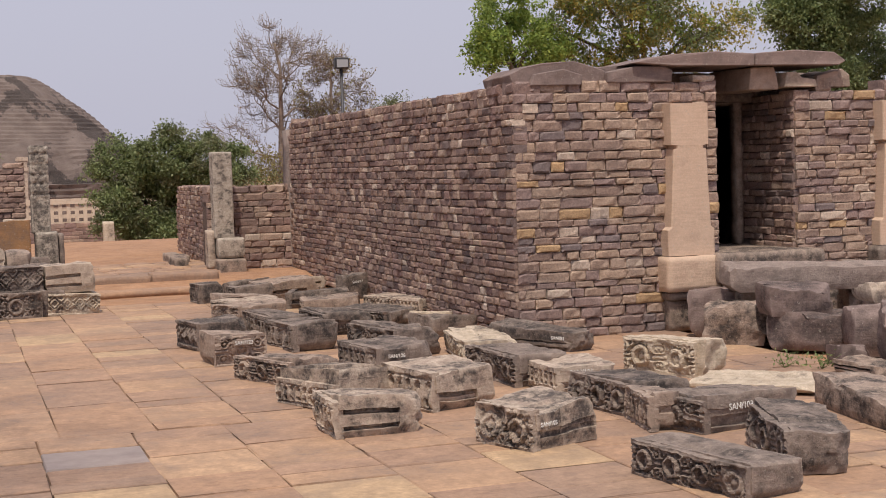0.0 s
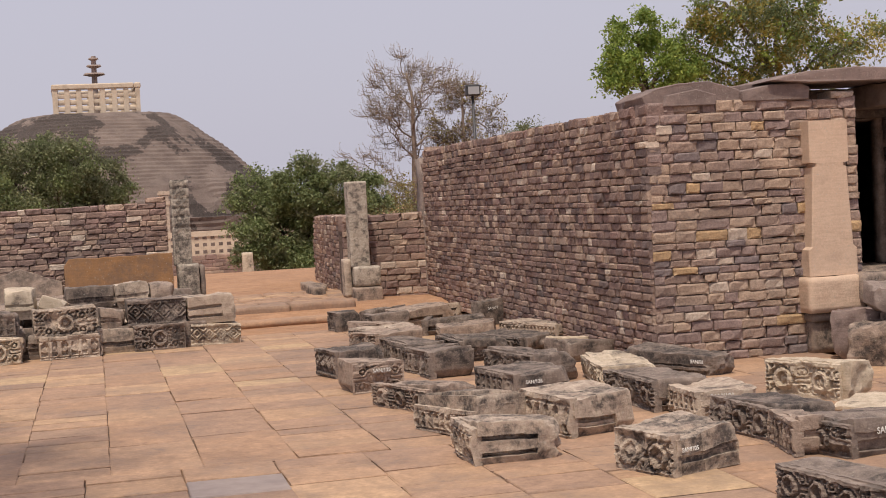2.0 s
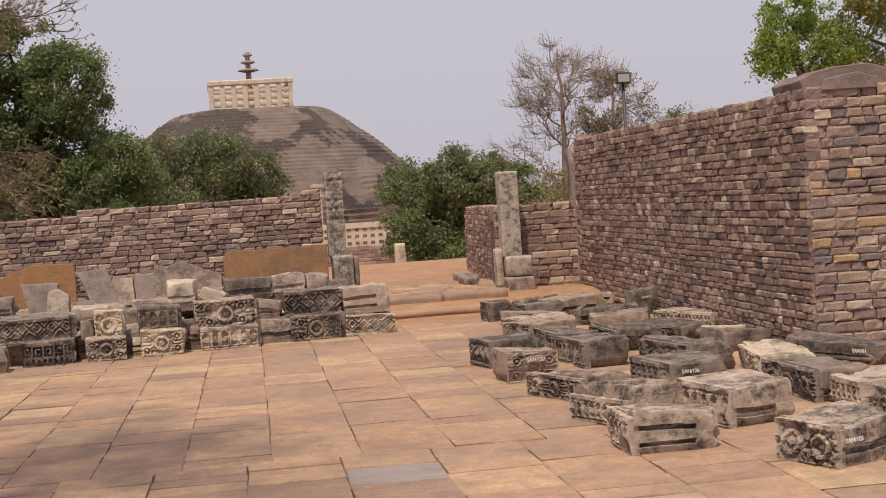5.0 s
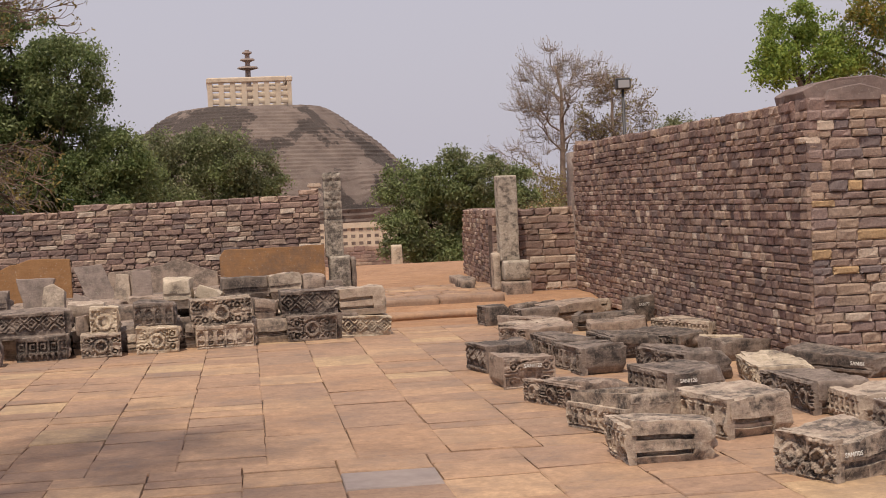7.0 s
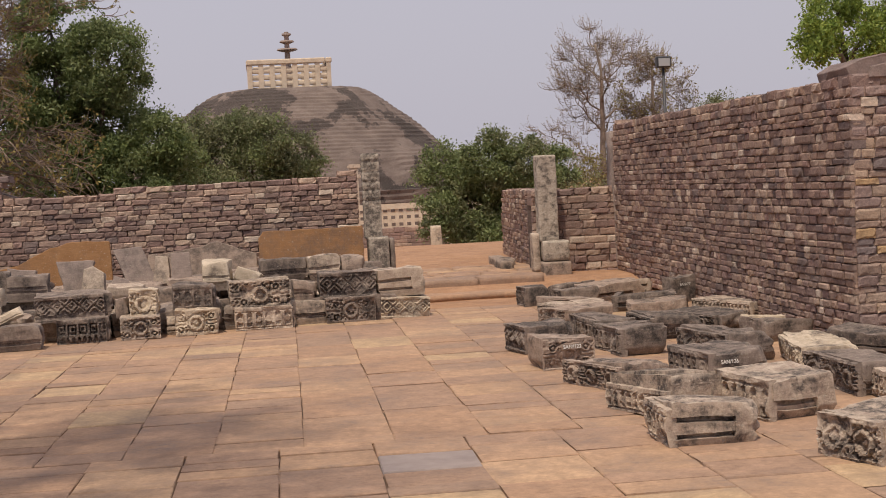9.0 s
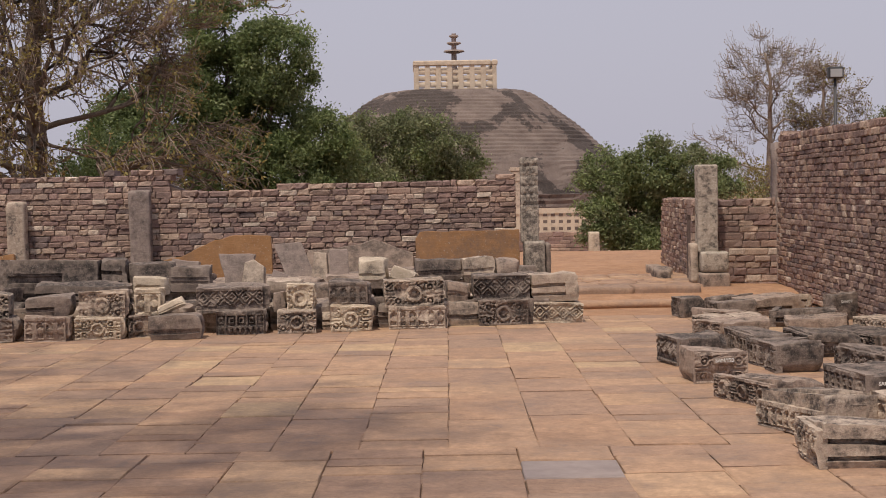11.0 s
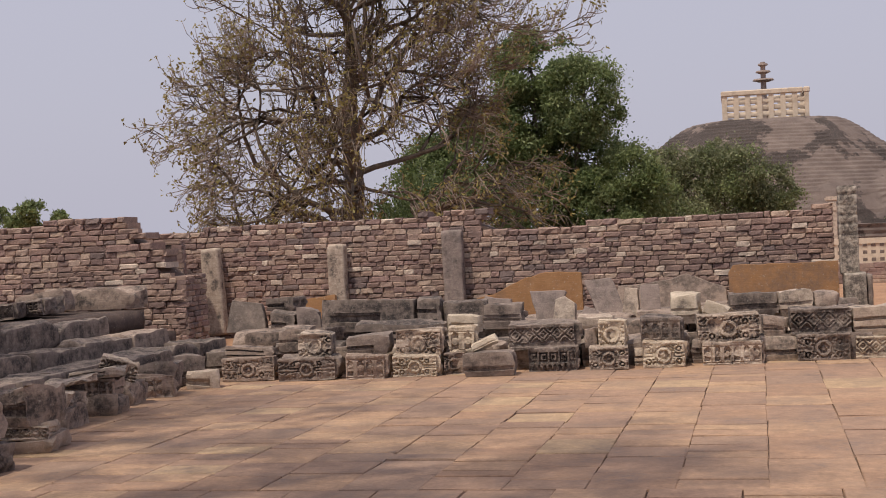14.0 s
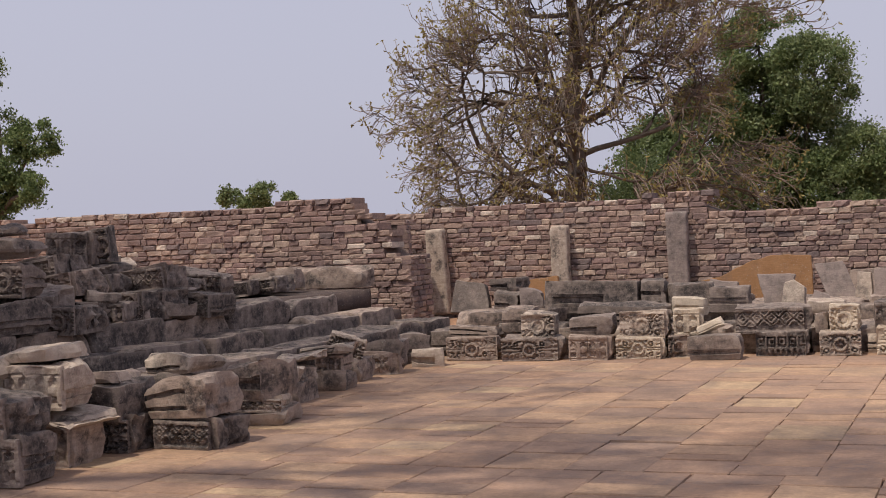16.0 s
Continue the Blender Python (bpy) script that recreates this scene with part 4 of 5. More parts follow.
def row_block(x0, x1, y, z, h, carve, mat, deep=0.4, yaw=5.5, style=None, tip=0.0, band=None):
    return carved_block(x0, y, yaw, x1 - x0, deep, h * 1.1, carve, mat, z, style, band, 0.028 if carve != "N" else 0.05, tip, 0.013, ROW, GR)


row_block(-6.47, -5.83, 15.97, 0, 0.26, "F", MID, style=1)
row_block(-5.71, -4.95, 15.85, 0, 0.25, "F", DARK, style=0)
row_block(-4.89, -4.38, 15.90, 0, 0.27, "F", MID, style=4)
row_block(-4.36, -3.78, 16.06, 0, 0.24, "F", PALE, style=0)
row_block(-3.78, -3.54, 16.26, 0, 0.24, "F", MID, style=1)
row_block(-3.49, -2.87, 15.97, 0, 0.25, "N", DARK, style=1, band=True)
row_block(-2.79, -2.19, 16.41, 0, 0.26, "F", DARK, style=3)
row_block(-2.07, -1.62, 16.41, 0, 0.25, "F", LIGHT, style=1)
row_block(-1.58, -1.46, 16.75, 0, 0.20, "N", LIGHT)
row_block(-1.46, -0.94, 16.55, 0, 0.28, "F", PALE, style=0)
row_block(-0.78, -0.05, 16.74, 0, 0.25, "F", LIGHT, style=6)
row_block(0.01, 0.27, 17.13, 0, 0.28, "N", DARK)
row_block(0.30, 0.90, 16.99, 0, 0.29, "F", DARK, style=1)
row_block(0.96, 1.57, 17.13, 0, 0.25, "F", PALE, style=2, tip=4)
# second course
row_block(-6.50, -5.86, 16.15, 0.26, 0.13, "N", MID)
row_block(-5.90, -5.50, 16.45, 0.25, 0.32, "N", MID)
row_block(-5.52, -5.12, 16.05, 0.25, 0.28, "F", LIGHT, style=1)
row_block(-4.93, -4.41, 16.10, 0.27, 0.21, "N", DARK)
row_block(-4.34, -3.77, 16.18, 0.24, 0.29, "F", LIGHT, style=1)
row_block(-3.74, -3.40, 16.38, 0.24, 0.30, "F", PALE, style=4)
row_block(-3.40, -3.10, 16.2, 0.25, 0.10, "N", PALE, tip=-22)
row_block(-3.05, -2.18, 16.60, 0.24, 0.28, "F", DARK, style=2)
row_block(-2.16, -1.98, 16.7, 0.24, 0.2, "N", MID)
row_block(-1.97, -1.63, 16.55, 0.25, 0.29, "F", PALE, style=0)
row_block(-1.49, -0.98, 16.75, 0.28, 0.27, "F", DARK, style=4)
row_block(-0.83, -0.12, 16.85, 0.25, 0.31, "F", LIGHT, style=1)
row_block(-0.08, 0.22, 17.2, 0.28, 0.22, "N", MID)
row_block(0.24, 0.93, 17.12, 0.29, 0.29, "F", DARK, style=2)
row_block(0.95, 1.55, 17.2, 0.26, 0.31, "N", LIGHT, band=True)
# rear terrace of stacked plain stones on which the slabs stand
rr = random.Random(8)
for r, (y, z, h) in enumerate(((16.45, 0.0, 0.27), (17.05, 0.0, 0.30), (17.65, 0.0, 0.42), (18.5, 0.0, 0.44), (19.4, 0.0, 0.44), (20.3, 0.0, 0.44))):
    x = -7.0
    while x < 1.15:
        w = rr.uniform(0.45, 1.0)
        row_block(x, min(x + w - 0.02, 1.2), y + (x + 7) * 0.09 * (r < 3), z, h + rr.uniform(-0.04, 0.04), "N", rr.choice((MID, DARK, MID, LIGHT)), 0.55 if r < 3 else 0.85, rr.uniform(1, 6))
        x += w
row_block(-5.81, -4.49, 17.75, 0.44, 0.38, "N", DARK, yaw=2)
row_block(-4.47, -4.16, 17.8, 0.44, 0.37, "N", DARK, yaw=2)
row_block(-4.14, -3.55, 17.8, 0.44, 0.32, "N", DARK, yaw=4)
row_block(-3.96, -3.52, 17.2, 0.42, 0.20, "N", PALE)
row_block(-5.12, -3.98, 17.1, 0.30, 0.26, "N", DARK)
row_block(-6.65, -5.4, 17.2, 0.32, 0.18, "N", MID)
row_block(-6.73, -6.30, 18.3, 0.72, 0.16, "N", DARK, yaw=-4)
row_block(-6.57, -6.25, 18.0, 0.44, 0.26, "N", DARK)
row_block(-6.2, -5.9, 18.0, 0.44, 0.28, "N", GREY)
row_block(-0.49, 0.13, 18.4, 0.44, 0.28, "N", DARK)
row_block(0.13, 0.53, 18.3, 0.44, 0.30, "N", LIGHT)
row_block(0.56, 0.86, 18.4, 0.44, 0.26, "N", MID)
row_block(-1.20, -0.84, 17.8, 0.42, 0.34, "N", PALE)
row_block(-0.86, -0.54, 18.0, 0.42, 0.26, "N", PALE, tip=20)
row_block(-2.35, -1.9, 17.6, 0.40, 0.14, "N", LIGHT)
row_block(-3.6, -3.1, 17.8, 0.42, 0.3, "N", DARK)


def leaning_slab(x, y, z, outline, thick, lean, yaw, mat, lab):
    """A thin slab set on edge and leaning back, cut to an uneven outline."""
    bm = bmesh.new()
    pts = []
    n = len(outline)
    for k in range(n):
        a, b = Vector(outline[k]), Vector(outline[(k + 1) % n])
        cuts = max(1, int((b - a).length / 0.07))
        for c in range(cuts):
            q = a.lerp(b, c / cuts)
            w = noise.noise_vector((q.x * 6, q.y * 6, x))
            pts.append((q.x + 0.018 * w.x, max(0, q.y + 0.018 * w.y)))
    fr = [bm.verts.new((u, 0, v)) for u, v in pts]
    bk = [bm.verts.new((u, thick, v)) for u, v in pts]
    bm.faces.new(fr)
    bm.faces.new(bk[::-1])
    for k in range(len(pts)):
        j = (k + 1) % len(pts)
        bm.faces.new((fr[j], fr[k], bk[k], bk[j]))
    bmesh.ops.recalc_face_normals(bm, faces=bm.faces[:])
    bmesh.ops.bevel(bm, geom=[e for e in bm.edges if len(e.link_faces) == 2 and e.calc_face_angle(0) > 1], offset=0.008, segments=1, affect="EDGES")
    me = bpy.data.meshes.new("leaning_slab")
    bm.to_mesh(me)
    bm.free()
    me.materials.append(mat)
    ob = new("leaning_slab", me)
    ob.matrix_basis = pose(x, y, z, 0, 0, yaw) @ pose(0, 0, 0, -lean, 0, 0)
    return tagged(ob, lab, "stone slab", "slabs leaning on the court wall")


leaning_slab(-0.58, 20.85, 0.44, [(0, 0), (1.55, 0), (1.55, 0.62), (0.72, 0.60), (0.08, 0.61), (0.0, 0.5)], 0.09, 8, 1, ORANGE, "broad rust-orange stone slab leaning on the court wall")
leaning_slab(-2.3, 20.95, 0.42, [(0, 0), (1.7, 0), (1.68, 0.30), (1.1, 0.52), (0.9, 0.44), (0.1, 0.36)], 0.09, 6, 0, MID, "low brown stone slab with a broken top edge")
leaning_slab(-4.5, 20.4, 0.42, [(0, 0), (1.85, 0), (1.83, 0.62), (1.3, 0.64), (1.0, 0.56), (0.5, 0.34), (0.0, 0.22)], 0.08, 10, 2, ORANGE, "rust-orange broken stone slab leaning on the court wall")
leaning_slab(-7.1, 20.3, 0.42, [(0, 0), (0.75, 0), (0.7, 0.42), (0.2, 0.36)], 0.08, 10, 0, ORANGE, "small rust-orange stone slab beside a post")
leaning_slab(-3.12, 18.45, 0.42, [(0.12, 0), (0.36, 0), (0.50, 0.44), (0.02, 0.46)], 0.10, 12, 3, GREY, "tapering grey stone slab standing on its narrow end")
leaning_slab(-2.78, 18.3, 0.42, [(0, 0), (0.30, 0), (0.29, 0.30), (0.16, 0.38), (0.03, 0.34)], 0.14, 14, -4, LIGHT, "pale round-topped stone slab")
leaning_slab(-2.45, 19.8, 0.42, [(0.1, 0), (0.50, 0), (0.28, 0.55), (-0.12, 0.52)], 0.09, 12, 2, GREY, "dark grey slanting stone slab")
leaning_slab(-2.42, 18.3, 0.42, [(0, 0), (0.30, 0), (0.24, 0.18), (0.06, 0.24)], 0.12, 14, 4, GREY, "small grey stone slab with a pointed top")
leaning_slab(-1.97, 19.2, 0.42, [(0, 0), (0.24, 0), (0.22, 0.40), (0.05, 0.42)], 0.10, 8, -6, LIGHT, "narrow pale stone slab")
leaning_slab(-1.70, 19.1, 0.42, [(0, 0), (0.28, 0), (0.25, 0.46), (0.01, 0.45)], 0.14, 8, 5, GREY, "narrow grey dressed stone slab")
leaning_slab(-3.75, 18.6, 0.42, [(0, 0), (0.34, 0), (0.36, 0.34), (0.0, 0.40)], 0.12, 10, 0, GREY, "squat grey stone slab")
leaning_slab(-7.3, 18.2, 0.44, [(0, 0), (0.56, 0), (0.50, 0.40), (0.08, 0.46)], 0.16, 10, 6, DARK, "dark broken stone slab beside rubble")


# ---- the heap against the left side ----
HEAP = "in the stepped heap"
HG = "carved fragments in the side heap"
for k, (x, z0, h, dep) in enumerate(((-7.15, 0.0, 0.42, 0.5), (-7.55, 0.30, 0.28, 0.45), (-8.0, 0.5, 0.30, 0.5))):
    y = 7.2 - k * 0.2
    while y < (16.8 - 0.3 * k):
        w = rr.uniform(0.7, 1.5)
        carved_block(x + rr.uniform(-0.06, 0.06) + 0.25 * (k == 0), y, 90 + rr.uniform(-2, 2), w - 0.02, dep, h * 1.1, "N", rr.choice((DARK, DARK, MID)), z0 if k else 0.0, None, False, 0.045, rr.uniform(-1, 1), 0.014, "in a heap ledge", "ledge blocks of the side heap", rough=0.0)
        y += w
for k in range(3):
    base = plain_box("rubble_fill", -11.5, -7.4 - 0.45 * k, 6.6, 17.8, 0.28 * k, 0.28 * k + 0.27, CORE, None, 120 + k, 0.03, 0.04, 0.3)
    tagged(base, "earth and rubble fill under the heap", "rubble", kind="structure")


def heap(x, y, yaw, L, W, H, carve, mat, z=0.0, style=None, tip=0.0, band=None):
    return carved_block(x, y, yaw, L, W, H * 1.1, carve, mat, z, style, band, 0.03 if carve != "N" else 0.045, tip, 0.02, HEAP, HG)


for x, y, yaw, L, W, H, z, carve, mat, style, tip in (
        (-6.72, 7.58, 6, 0.55, 0.5, 0.30, 0.0, "F", DARK, 4, 0), (-6.75, 7.60, 2, 0.52, 0.5, 0.28, 0.32, "F", DARK, 1, 2),
        (-6.70, 8.35, 8, 0.38, 0.5, 0.30, 0.0, "F", MID, 4, 0), (-7.05, 8.28, 4, 0.80, 0.6, 0.09, 0.33, "N", LIGHT, 0, 3), (-6.98, 8.32, 3, 0.62, 0.5, 0.30, 0.43, "F", LIGHT, 6, 0), (-6.95, 8.36, 6, 0.50, 0.45, 0.08, 0.76, "N", LIGHT, 0, -2),
        (-6.82, 9.02, 5, 0.55, 0.55, 0.24, 0.0, "F", DARK, 1, 0), (-6.86, 9.00, 3, 0.52, 0.5, 0.26, 0.26, "N", DARK, 0, 1), (-6.88, 9.02, 9, 0.46, 0.5, 0.05, 0.54, "N", MID, 0, 0),
        (-6.24, 9.30, -3, 0.57, 0.60, 0.21, 0.0, "F", DARK, 2, 0), (-6.30, 9.32, -6, 0.58, 0.55, 0.27, 0.23, "N", MID, 0, -3),
        (-6.30, 10.50, 8, 0.52, 0.6, 0.10, 0.0, "N", MID, 0, 0), (-6.28, 10.54, 10, 0.46, 0.55, 0.11, 0.11, "F", LIGHT, 2, 0), (-6.30, 10.52, 6, 0.46, 0.6, 0.27, 0.23, "N", MID, 0, 2),
        (-6.95, 10.15, 12, 0.45, 0.5, 0.42, 0.0, "N", DARK, 0, 0), (-6.90, 10.20, 2, 0.50, 0.5, 0.14, 0.46, "N", LIGHT, 0, -4), (-6.72, 11.2, 8, 0.42, 0.5, 0.38, 0.0, "F", DARK, 6, 0),
        (-6.80, 11.85, 10, 0.50, 0.6, 0.19, 0.0, "N", MID, 0, 0), (-6.95, 11.78, 8, 0.62, 0.65, 0.15, 0.21, "F", LIGHT, 3, 2), (-6.85, 12.1, 4, 0.5, 0.5, 0.04, 0.38, "N", LIGHT, 0, 0),
        (-6.72, 12.85, 12, 0.40, 0.5, 0.17, 0.0, "N", MID, 0, 0), (-6.68, 12.9, 8, 0.30, 0.4, 0.17, 0.19, "F", MID, 6, 0), (-6.80, 12.82, 10, 0.52, 0.5, 0.07, 0.38, "N", LIGHT, 0, -2),
        (-6.98, 13.60, 12, 0.48, 0.45, 0.24, 0.0, "N", MID, 0, 0), (-6.95, 13.65, 24, 0.40, 0.3, 0.28, 0.26, "F", LIGHT, 5, 16), (-6.80, 14.3, 26, 0.45, 0.35, 0.22, 0.0, "F", MID, 6, 0),
        (-6.9, 14.5, 10, 0.45, 0.35, 0.34, 0.0, "N", DARK, 0, 0), (-6.62, 15.2, 14, 0.36, 0.35, 0.20, 0.0, "N", LIGHT, 0, 4), (-7.0, 15.4, 40, 0.5, 0.4, 0.34, 0.0, "N", DARK, 0, 0)):
    heap(x, y, yaw, L, W, H, carve, mat, z, style, tip)
# upper tiers
hr = random.Random(21)
for tier, (x, z, y0, y1, hmin, hmax) in enumerate(((-8.2, 0.80, 7.2, 13.4, 0.22, 0.30), (-8.5, 1.04, 7.6, 13.6, 0.20, 0.26), (-8.9, 1.22, 7.6, 12.6, 0.16, 0.24), (-9.2, 0.82, 13.0, 17.2, 0.2, 0.3))):
    y = y0
    while y < y1:
        w = hr.uniform(0.45, 0.85)
        heap(x + hr.uniform(-0.12, 0.12) - 0.35, y, hr.uniform(-12, 22), hr.uniform(0.5, 0.75), w - 0.05, hr.uniform(hmin, hmax) * hr.uniform(0.6, 1.0), hr.choice("BBFFN"), hr.choice((DARK, DARK, MID, DARK, DARK)), z, tip=hr.uniform(-9, 9))
        y += w
heap(-9.75, 17.6, 2, 1.45, 0.3, 0.26, "N", MID, 0.85, band=False)
heap(-7.9, 7.9, 3, 1.1, 0.6, 0.12, "N", LIGHT, 0.66, band=False)
# stacked mouldings at the back of the heap
for k, (x, y, yaw, L, h, z) in enumerate(((-8.75, 9.9, 8, 0.75, 0.26, 1.2), (-8.62, 9.95, 14, 0.62, 0.10, 1.48), (-8.70, 9.9, 4, 0.72, 0.09, 1.59), (-8.66, 9.92, 18, 0.60, 0.09, 1.69),
                                          (-9.55, 10.1, 6, 0.7, 0.30, 1.2), (-9.5, 10.15, 10, 0.7, 0.28, 1.5), (-9.3, 12.0, 12, 0.5, 0.30, 1.42), (-8.9, 12.3, 20, 0.16, 0.34, 1.40))):
    heap(x, y, yaw, L, 0.45, h, "F" if h > 0.2 else "N", DARK, z, 5 + k, (-1) ** k * 3)

# loose rubble over the heap
for k in range(70):
    y = hr.uniform(7.7, 16.0)
    tierx = hr.choice(((-7.75, 0.66), (-8.2, 0.80), (-8.2, 0.80), (-8.7, 1.05), (-8.9, 1.05)))
    if y > 13.2 and tierx[1] > 0.6:
        continue
    L = hr.uniform(0.14, 0.42)
    heap(tierx[0] + hr.uniform(-0.3, 0.0), y, hr.uniform(0, 180), L, L * hr.uniform(0.5, 0.9), hr.uniform(0.08, 0.2), hr.choice("NNNB"), hr.choice((DARK, DARK, MID, LIGHT)), tierx[1] + 0.18 * (tierx[1] > 0.5), tip=hr.uniform(-14, 14))

# ---- boulders and beams before the shrine door ----
DOORG = "stones before the shrine door"
for x, y, yaw, L, W, H, z, mat, wob in ((6.30, 11.35, -38, 0.85, 0.6, 0.42, 0, SLAB, 0.05), (6.20, 10.85, -42, 0.55, 0.6, 0.36, 0, MID, 0.045), (6.42, 10.20, -35, 0.80, 0.70, 0.30, 0, SLAB, 0.04),
                                        (6.85, 9.95, -20, 0.75, 0.7, 0.27, 0, MID, 0.04), (6.62, 10.95, -14, 0.5, 0.4, 0.44, 0, MID, 0.03), (7.6, 10.7, -14, 0.6, 0.4, 0.44, 0, MID, 0.03), (6.46, 10.82, -14, 2.0, 0.42, 0.22, 0.44, GREY, 0.018), (6.44, 10.16, -12, 0.56, 0.40, 0.25, 0.29, SLAB, 0.03),
                                        (6.9, 11.55, -8, 1.5, 0.5, 0.50, 0.0, MID, 0.03), (6.78, 9.48, -22, 0.60, 0.45, 0.40, 0.0, SLAB, 0.03), (7.12, 9.75, -15, 0.75, 0.4, 0.14, 0.40, LIGHT, 0.025),
                                        (6.52, 8.72, -30, 0.60, 0.55, 0.50, 0, SLAB, 0.06), (6.40, 9.10, -12, 0.26, 0.28, 0.15, 0, SLAB, 0.02), (7.0, 12.05, 0, 0.9, 0.3, 0.6, 0.0, MID, 0.02)):
    carved_block(x, y, yaw, L, W, H, "N", mat, z, 4, False, 0.035, 0, wob, "before the shrine", DOORG, rough=0.0)


# ---- pavement of flagstones ----
pavement = mesh_ob("pavement", [(-7.2, 3, -0.022), (6.5, 3, -0.022), (6.5, 18.2, -0.022), (-7.2, 18.2, -0.022)], [(0, 1, 2, 3)], JOINT)
tagged(pavement, "court paved with worn reddish sandstone flags", "pavement", kind="structure")
tr = random.Random(4)
flags = []
COLUMNS = [-6.75, -6.18, -5.62, -5.06, -4.50, -3.95, -3.39, -2.825, -2.277, -1.724, -1.181, -0.607, -0.028, 0.551, 1.155, 1.768, 2.35, 2.95, 3.54, 4.13, 4.72, 5.31, 5.90, 6.50]
NEAR_COLUMNS = [-6.8 + 0.588 * k for k in range(23)]
NEAR_COLUMNS = [q + 0.40 - NEAR_COLUMNS[12] for q in NEAR_COLUMNS]
FIXED = {-0.028: (10.09, 11.29, 12.1, 13.06, 13.75, 14.67, 15.49), 0.551: (10.26, 11.54, 12.23, 13.43, 14.26, 15.1, 16.01)}
for part_no, (ya, yb, cols) in enumerate(((3.0, 9.0, NEAR_COLUMNS), (9.0, 18.1, COLUMNS))):
    for xa, xb in zip(cols, cols[1:]):
        fixed = FIXED.get(xa, ())
        y = ya - tr.uniform(0, 0.3) * (part_no == 0)
        while y < yb - 0.05:
            d = tr.choice((0.24, 0.30, 0.36, 0.44, 0.52, 0.62)) * tr.uniform(0.9, 1.1)
            nxt = [q for q in fixed if q > y + 0.05]
            y1 = nxt[0] if nxt else min(y + d, yb)
            if yb - y1 < 0.2:
                y1 = yb
            blue = part_no == 0 and abs(xa - 0.40) < 0.01
            if blue and y < 8.04 < y1 + 0.2:
                y1 = 8.04
            elif blue and abs(y - 8.04) < 0.01:
                y1 = 8.55
            flags.append((xa, y, xb - xa, y1 - y))
            y = y1
FLAG_V = [(0, 0, -1), (1, 0, -1), (1, 1, -1), (0, 1, -1), (0, 0, -0.2), (1, 0, -0.2), (1, 1, -0.2), (0, 1, -0.2), (0.01, 0.014, 0), (0.99, 0.014, 0), (0.99, 0.986, 0), (0.01, 0.986, 0)]
FLAG_F = [(0, 1, 5, 4), (1, 2, 6, 5), (2, 3, 7, 6), (3, 0, 4, 7), (4, 5, 9, 8), (5, 6, 10, 9), (6, 7, 11, 10), (7, 4, 8, 11), (8, 9, 10, 11)]
flag_meshes = []
for k in range(8):
    me = bpy.data.meshes.new("flagstone")
    w = [(a + tr.uniform(-0.012, 0.012), b + tr.uniform(-0.015, 0.015), c) for a, b, c in FLAG_V]
    me.from_pydata(w, [], FLAG_F)
    me.materials.append(TILE)
    flag_meshes.append(me)
near_v, near_f, singles = [], [], 0
flags.sort(key=lambda q: (abs(q[0] + 0.3) > 3.4, abs(q[1] - 11)))
for x0, y0, w, d in flags:
    g = tr.uniform(0.0015, 0.0045)
    m = pose(0, 11, 0, 0, 0, 0.5) @ pose(0, -11, 0) @ Matrix.Translation((x0 + g, y0 + g, tr.uniform(-0.005, 0.004))) @ Matrix.Rotation(tr.uniform(-0.006, 0.006), 4, "Z") @ Matrix.Rotation(tr.uniform(-0.007, 0.007), 4, "X") @ Matrix.Diagonal((w - 2 * g, d - 2 * g - tr.uniform(0.010, 0.022), 0.03, 1))
    if singles < 300:
        me = flag_meshes[tr.randrange(8)]
        if abs(x0 - 0.40) < 0.02 and abs(y0 - 8.04) < 0.02:
            me = me.copy()
            me.materials[0] = GREYFLAG
        ob = new("flagstone", me)
        ob.parent = pavement
        ob.matrix_basis = m
        singles += 1
    else:
        o = len(near_v)
        near_v += [m @ Vector(q) for q in FLAG_V]
        near_f += [tuple(o + i for i in q) for q in FLAG_F]
tagged(mesh_ob("flagstones", near_v, near_f, TILE, pavement), kind="stuff")


# ---- the great stupa in the distance ----
SX, SY = -0.2, 150.0
stupa = empty("stupa", pose(SX, SY, -3.2), "great hemispherical stone stupa with a square railing and triple parasol", "stupa")
prof = [(21.5, 0), (21.5, 4.2), (19.3, 4.3), (18.9, 5.6), (17.6, 7.4), (15.4, 9.2), (13.6, 10.9), (11.5, 12.6), (9.9, 13.8), (8.5, 14.7), (7.6, 15.05), (0.01, 15.25)]
sv, sf, seg = [], [], 120
dense = []
for (r0, z0), (r1, z1) in zip(prof, prof[1:]):
    n = max(1, int(math.hypot(r1 - r0, z1 - z0) / 0.28))
    dense += [(r0 + (r1 - r0) * k / n, z0 + (z1 - z0) * k / n) for k in range(n)]
dense.append(prof[-1])
for k, (r, z) in enumerate(dense):
    for s in range(seg):
        a = 2 * math.pi * s / seg
        q = Vector((math.cos(a) * r, math.sin(a) * r, z))
        w = 0.16 * noise.noise(q * 0.25) + 0.10 * noise.noise(q * 1.1) + (0.07 if k % 2 else -0.03) * (noise.noise(q * 0.22 + Vector((5, 1, 2))) > -0.1)
        sv.append(q + Vector((math.cos(a), math.sin(a), 0.4)) * w * min(1, r / 3))
for k in range(len(dense) - 1):
    for s in range(seg):
        a, b = k * seg + s, k * seg + (s + 1) % seg
        sf.append((a, b, b + seg, a + seg))
mesh_ob("dome", sv, sf, DOME, stupa, "weathered masonry dome with dark plaster patches")


